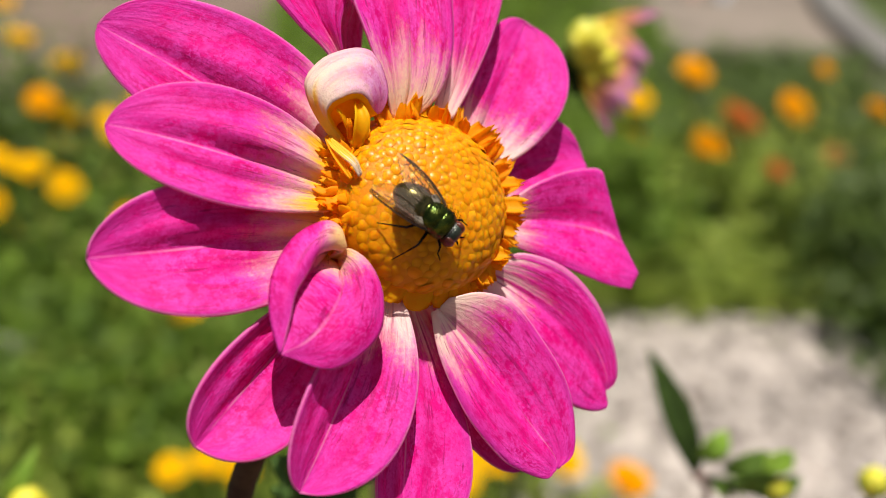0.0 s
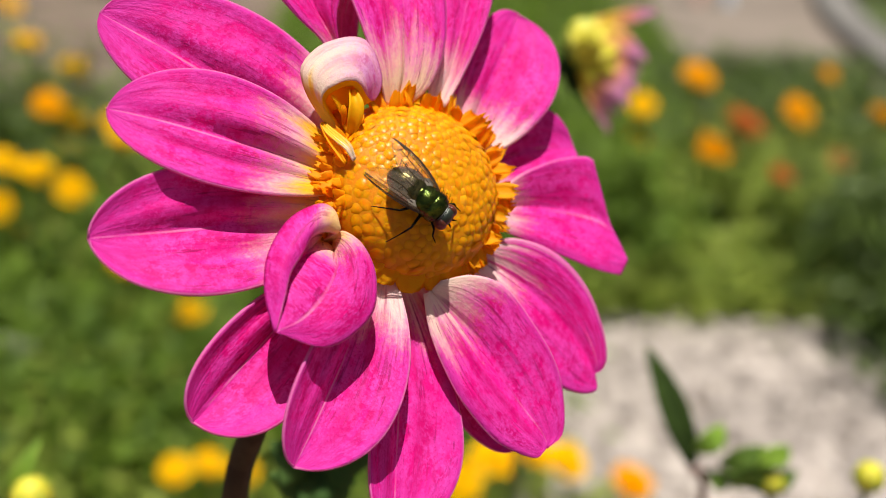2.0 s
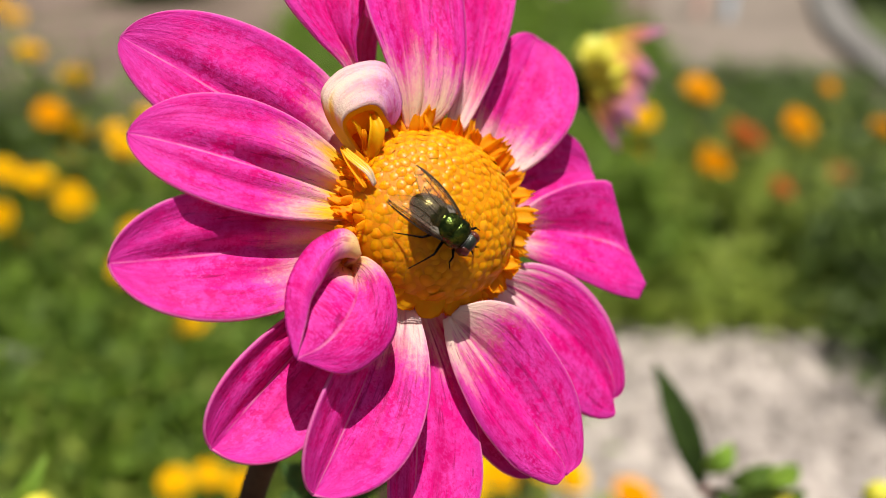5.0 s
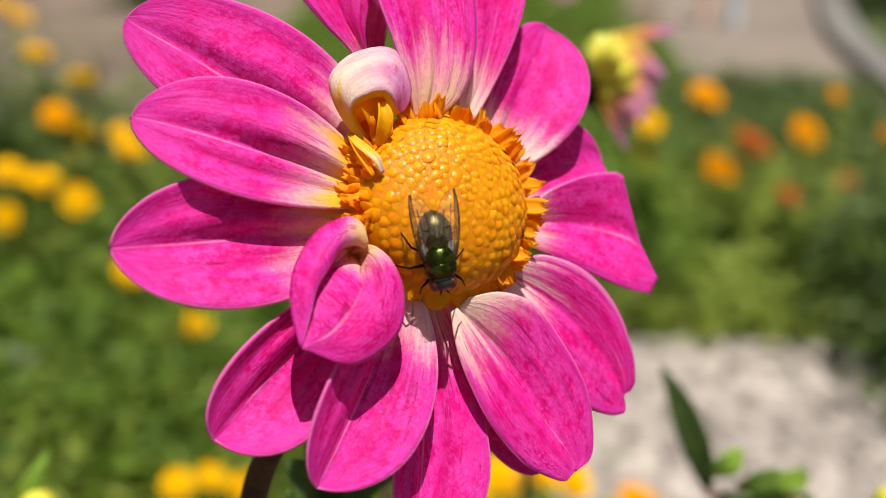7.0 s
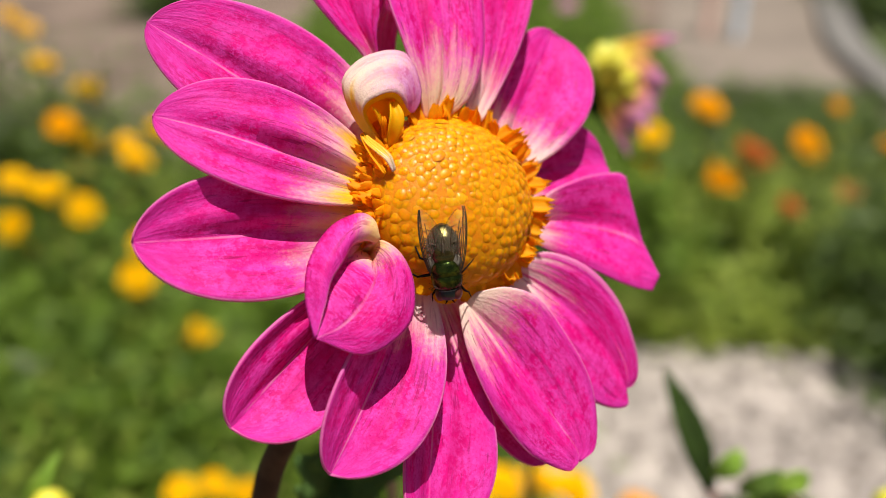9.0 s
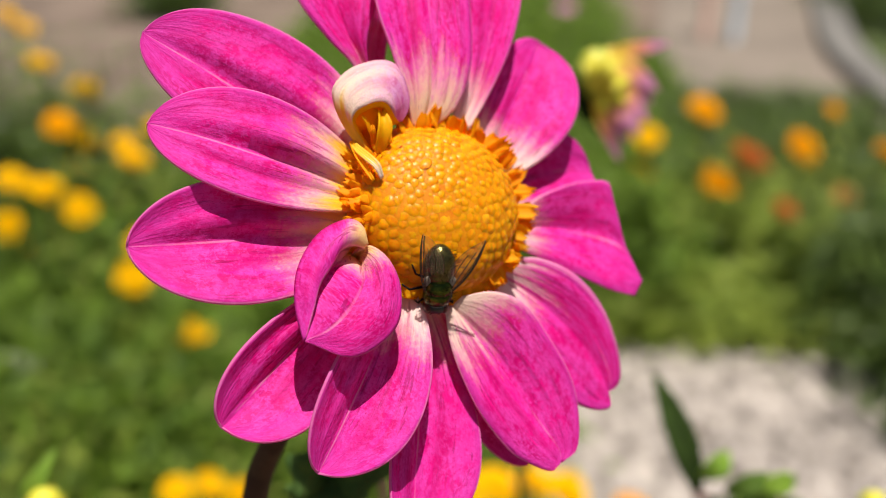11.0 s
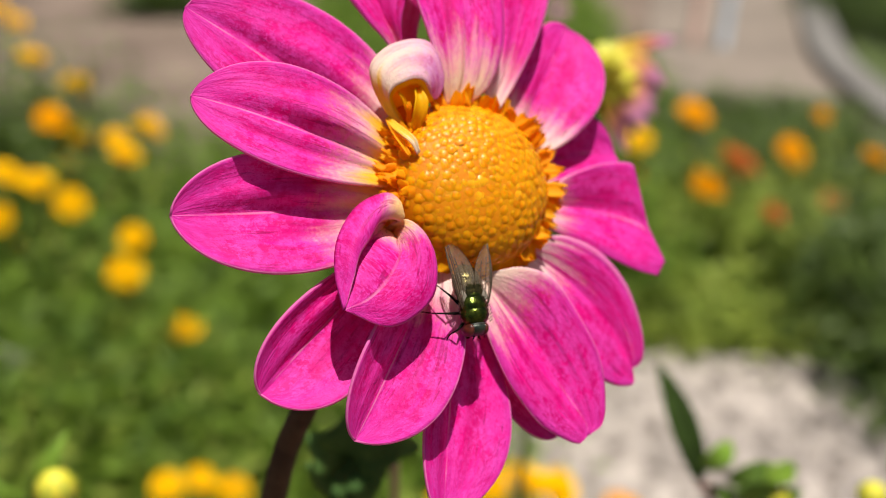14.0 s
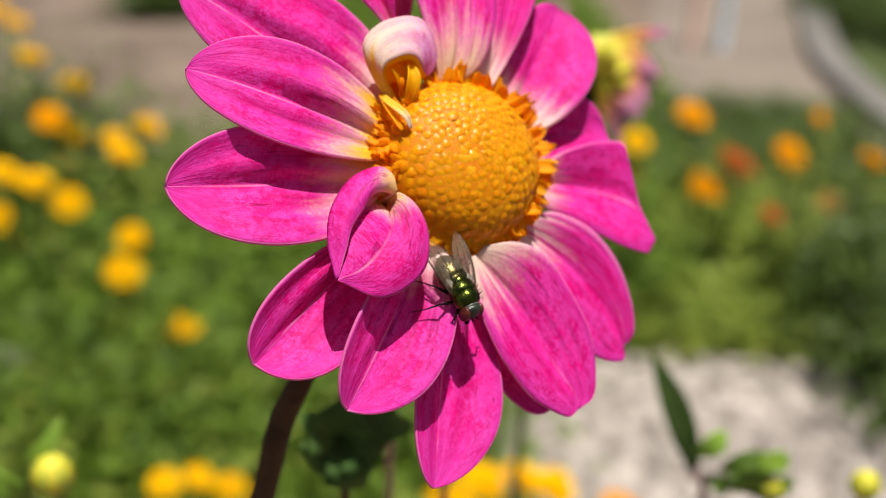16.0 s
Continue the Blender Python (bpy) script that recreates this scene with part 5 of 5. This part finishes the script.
        for t, q0, q1 in ((0.36, -0.15, 0.2), (0.66, -0.15, 0.26), (0.45, -0.5, -0.15)):
            part("vein", tube([wing_point(t, q0) + lift, wing_point(t + 0.03, q1) + lift], [0.035 * k] * 2, 5, None, False), VEIN, wing)

    # six legs, each thigh, shin and foot in one bent piece; the feet stand 2 mm below the middle
    for side in (-1, 1):
        for hip, knee, ankle, toe in (((2.0, 0.6, -0.75), (3.0, 1.7, -0.2), (3.4, 2.0, -1.5), (4.1, 2.2, -2.2)), ((1.2, 0.8, -0.85), (1.2, 2.9, -0.1), (0.9, 3.9, -1.2), (0.4, 5.2, -2.2)), ((0.4, 0.7, -0.85), (-0.7, 2.4, 0.0), (-1.8, 2.9, -1.0), (-2.9, 3.4, -2.2))):
            tuck = 0.52 if side > 0 and hip[0] < 2 else 1.0     # the legs on one side are drawn in
            pts = [Vector((p[0], side * p[1] * tuck, p[2])) * k for p in (hip, knee, ankle, toe)]
            line = [pts[0], pts[0].lerp(pts[1], 0.5), pts[1], pts[1].lerp(pts[2], 0.5), pts[2], pts[2].lerp(pts[3], 0.5), pts[3]]
            leg = part("leg", tube(line, [q * k for q in (0.17, 0.16, 0.11, 0.095, 0.07, 0.06, 0.045)], 7), BRISTLE, fly, "thin black bristly leg")
            if hip[0] == 2.0:
                front_legs.append((leg, pts[0], side))
    return fly, wings, front_legs


fly, wings, front_legs = build_fly()


def about(point, rx=0, ry=0, rz=0):
    """A turn about a point of the thing, in degrees."""
    return Matrix.Translation(point) @ pose(0, 0, 0, rx, ry, rz) @ Matrix.Translation(-Vector(point))


def motions():
    """The fly sits, turns, walks down over the disc and onto the petals; it shifts its wings and rubs its front legs."""
    walk(fly, [
        (0, pose(0.00077, 0.10137, 0.75130, 45.7, 40.1, -13.9)),
        (6.5, pose(0.00113, 0.10131, 0.75096, 46.9, 40.1, -12.7)),
        (6.7, pose(-0.00062, 0.09984, 0.74891, 18.0, 63.0, -60.7)),
        (7, pose(-0.00064, 0.09942, 0.74692, 15.7, 65.1, -67.0)),
        (7.5, pose(-0.00111, 0.09936, 0.74675, 17.7, 66.7, -67.6)),
        (8, pose(-0.00111, 0.09916, 0.74537, 26.1, 71.7, -67.9)),
        (8.5, pose(-0.00103, 0.09912, 0.74573, 26.6, 69.7, -67.9)),
        (9, pose(-0.00085, 0.09906, 0.74484, 28.5, 73.1, -64.9)),
        (9.2, pose(-0.00074, 0.09908, 0.74497, 26.9, 72.9, -66.0)),
        (11.3, pose(0.00022, 0.10041, 0.74215, -117.8, 82.2, 161.6)),
        (11.5, pose(0.00032, 0.10038, 0.74199, -107.8, 81.0, 168.0)),
        (11.7, pose(-0.00249, 0.09913, 0.74090, -60.8, 62.6, -143.7)),
        (12, pose(-0.00089, 0.09975, 0.74163, -91.3, 58.7, -167.1)),
        (12.5, pose(-0.00158, 0.09945, 0.74180, -84.0, 53.6, -165.4)),
        (13, pose(-0.00171, 0.09941, 0.74167, -80.9, 55.7, -163.0)),
        (13.2, pose(-0.00149, 0.09941, 0.74145, -79.9, 57.0, -161.7)),
        (13.5, pose(-0.00030, 0.09993, 0.73893, -15.3, 71.3, -84.6)),
        (14, pose(-0.00015, 0.09615, 0.73776, -15.8, 50.8, -74.2)),
        (14.5, pose(-0.00031, 0.09555, 0.73613, -11.1, 41.7, -68.2)),
        (15, pose(0.00071, 0.09566, 0.73577, -14.7, 40.3, -72.7)),
        (15.5, pose(-0.00022, 0.09595, 0.73622, -1.8, 39.4, -57.4)),
        (16, pose(-0.00063, 0.09572, 0.73593, 1.2, 38.8, -54.1)),
    ])
    # how far each wing stands out from the body beyond its rest, in degrees
    for wing, hinge, side in wings:
        if side > 0:
            held = ((0, -15), (6.5, -15), (6.7, -15), (9.2, -13), (11.5, 4), (12.5, 1), (13.2, 1), (13.5, -8), (14, -13), (16, -13))
        else:
            held = ((0, -17), (6.5, -17), (6.7, -20), (9.2, -20), (11.5, -16), (12.5, -15), (13.2, -15), (13.5, -13), (14, -15), (16, -15))
        walk(wing, [(t, about(hinge, 0, 0, -side * a)) for t, a in held])
    for leg, hip, side in front_legs:
        beat = ((0, 0), (0.5, 14), (1.0, -6), (1.5, 16), (2.0, -4), (2.5, 12), (3.0, 0), (3.5, 15), (4.0, -5), (4.5, 8), (6.3, 10), (6.5, 22), (6.7, 0), (8, 6), (9, -6), (11.5, 8), (12, -8), (13, 4), (13.5, -10), (14, 6), (15, -5), (16, 4))
        walk(leg, [(t, about(hip, 0, 0.5 * a, side * a)) for t, a in beat])


motions()
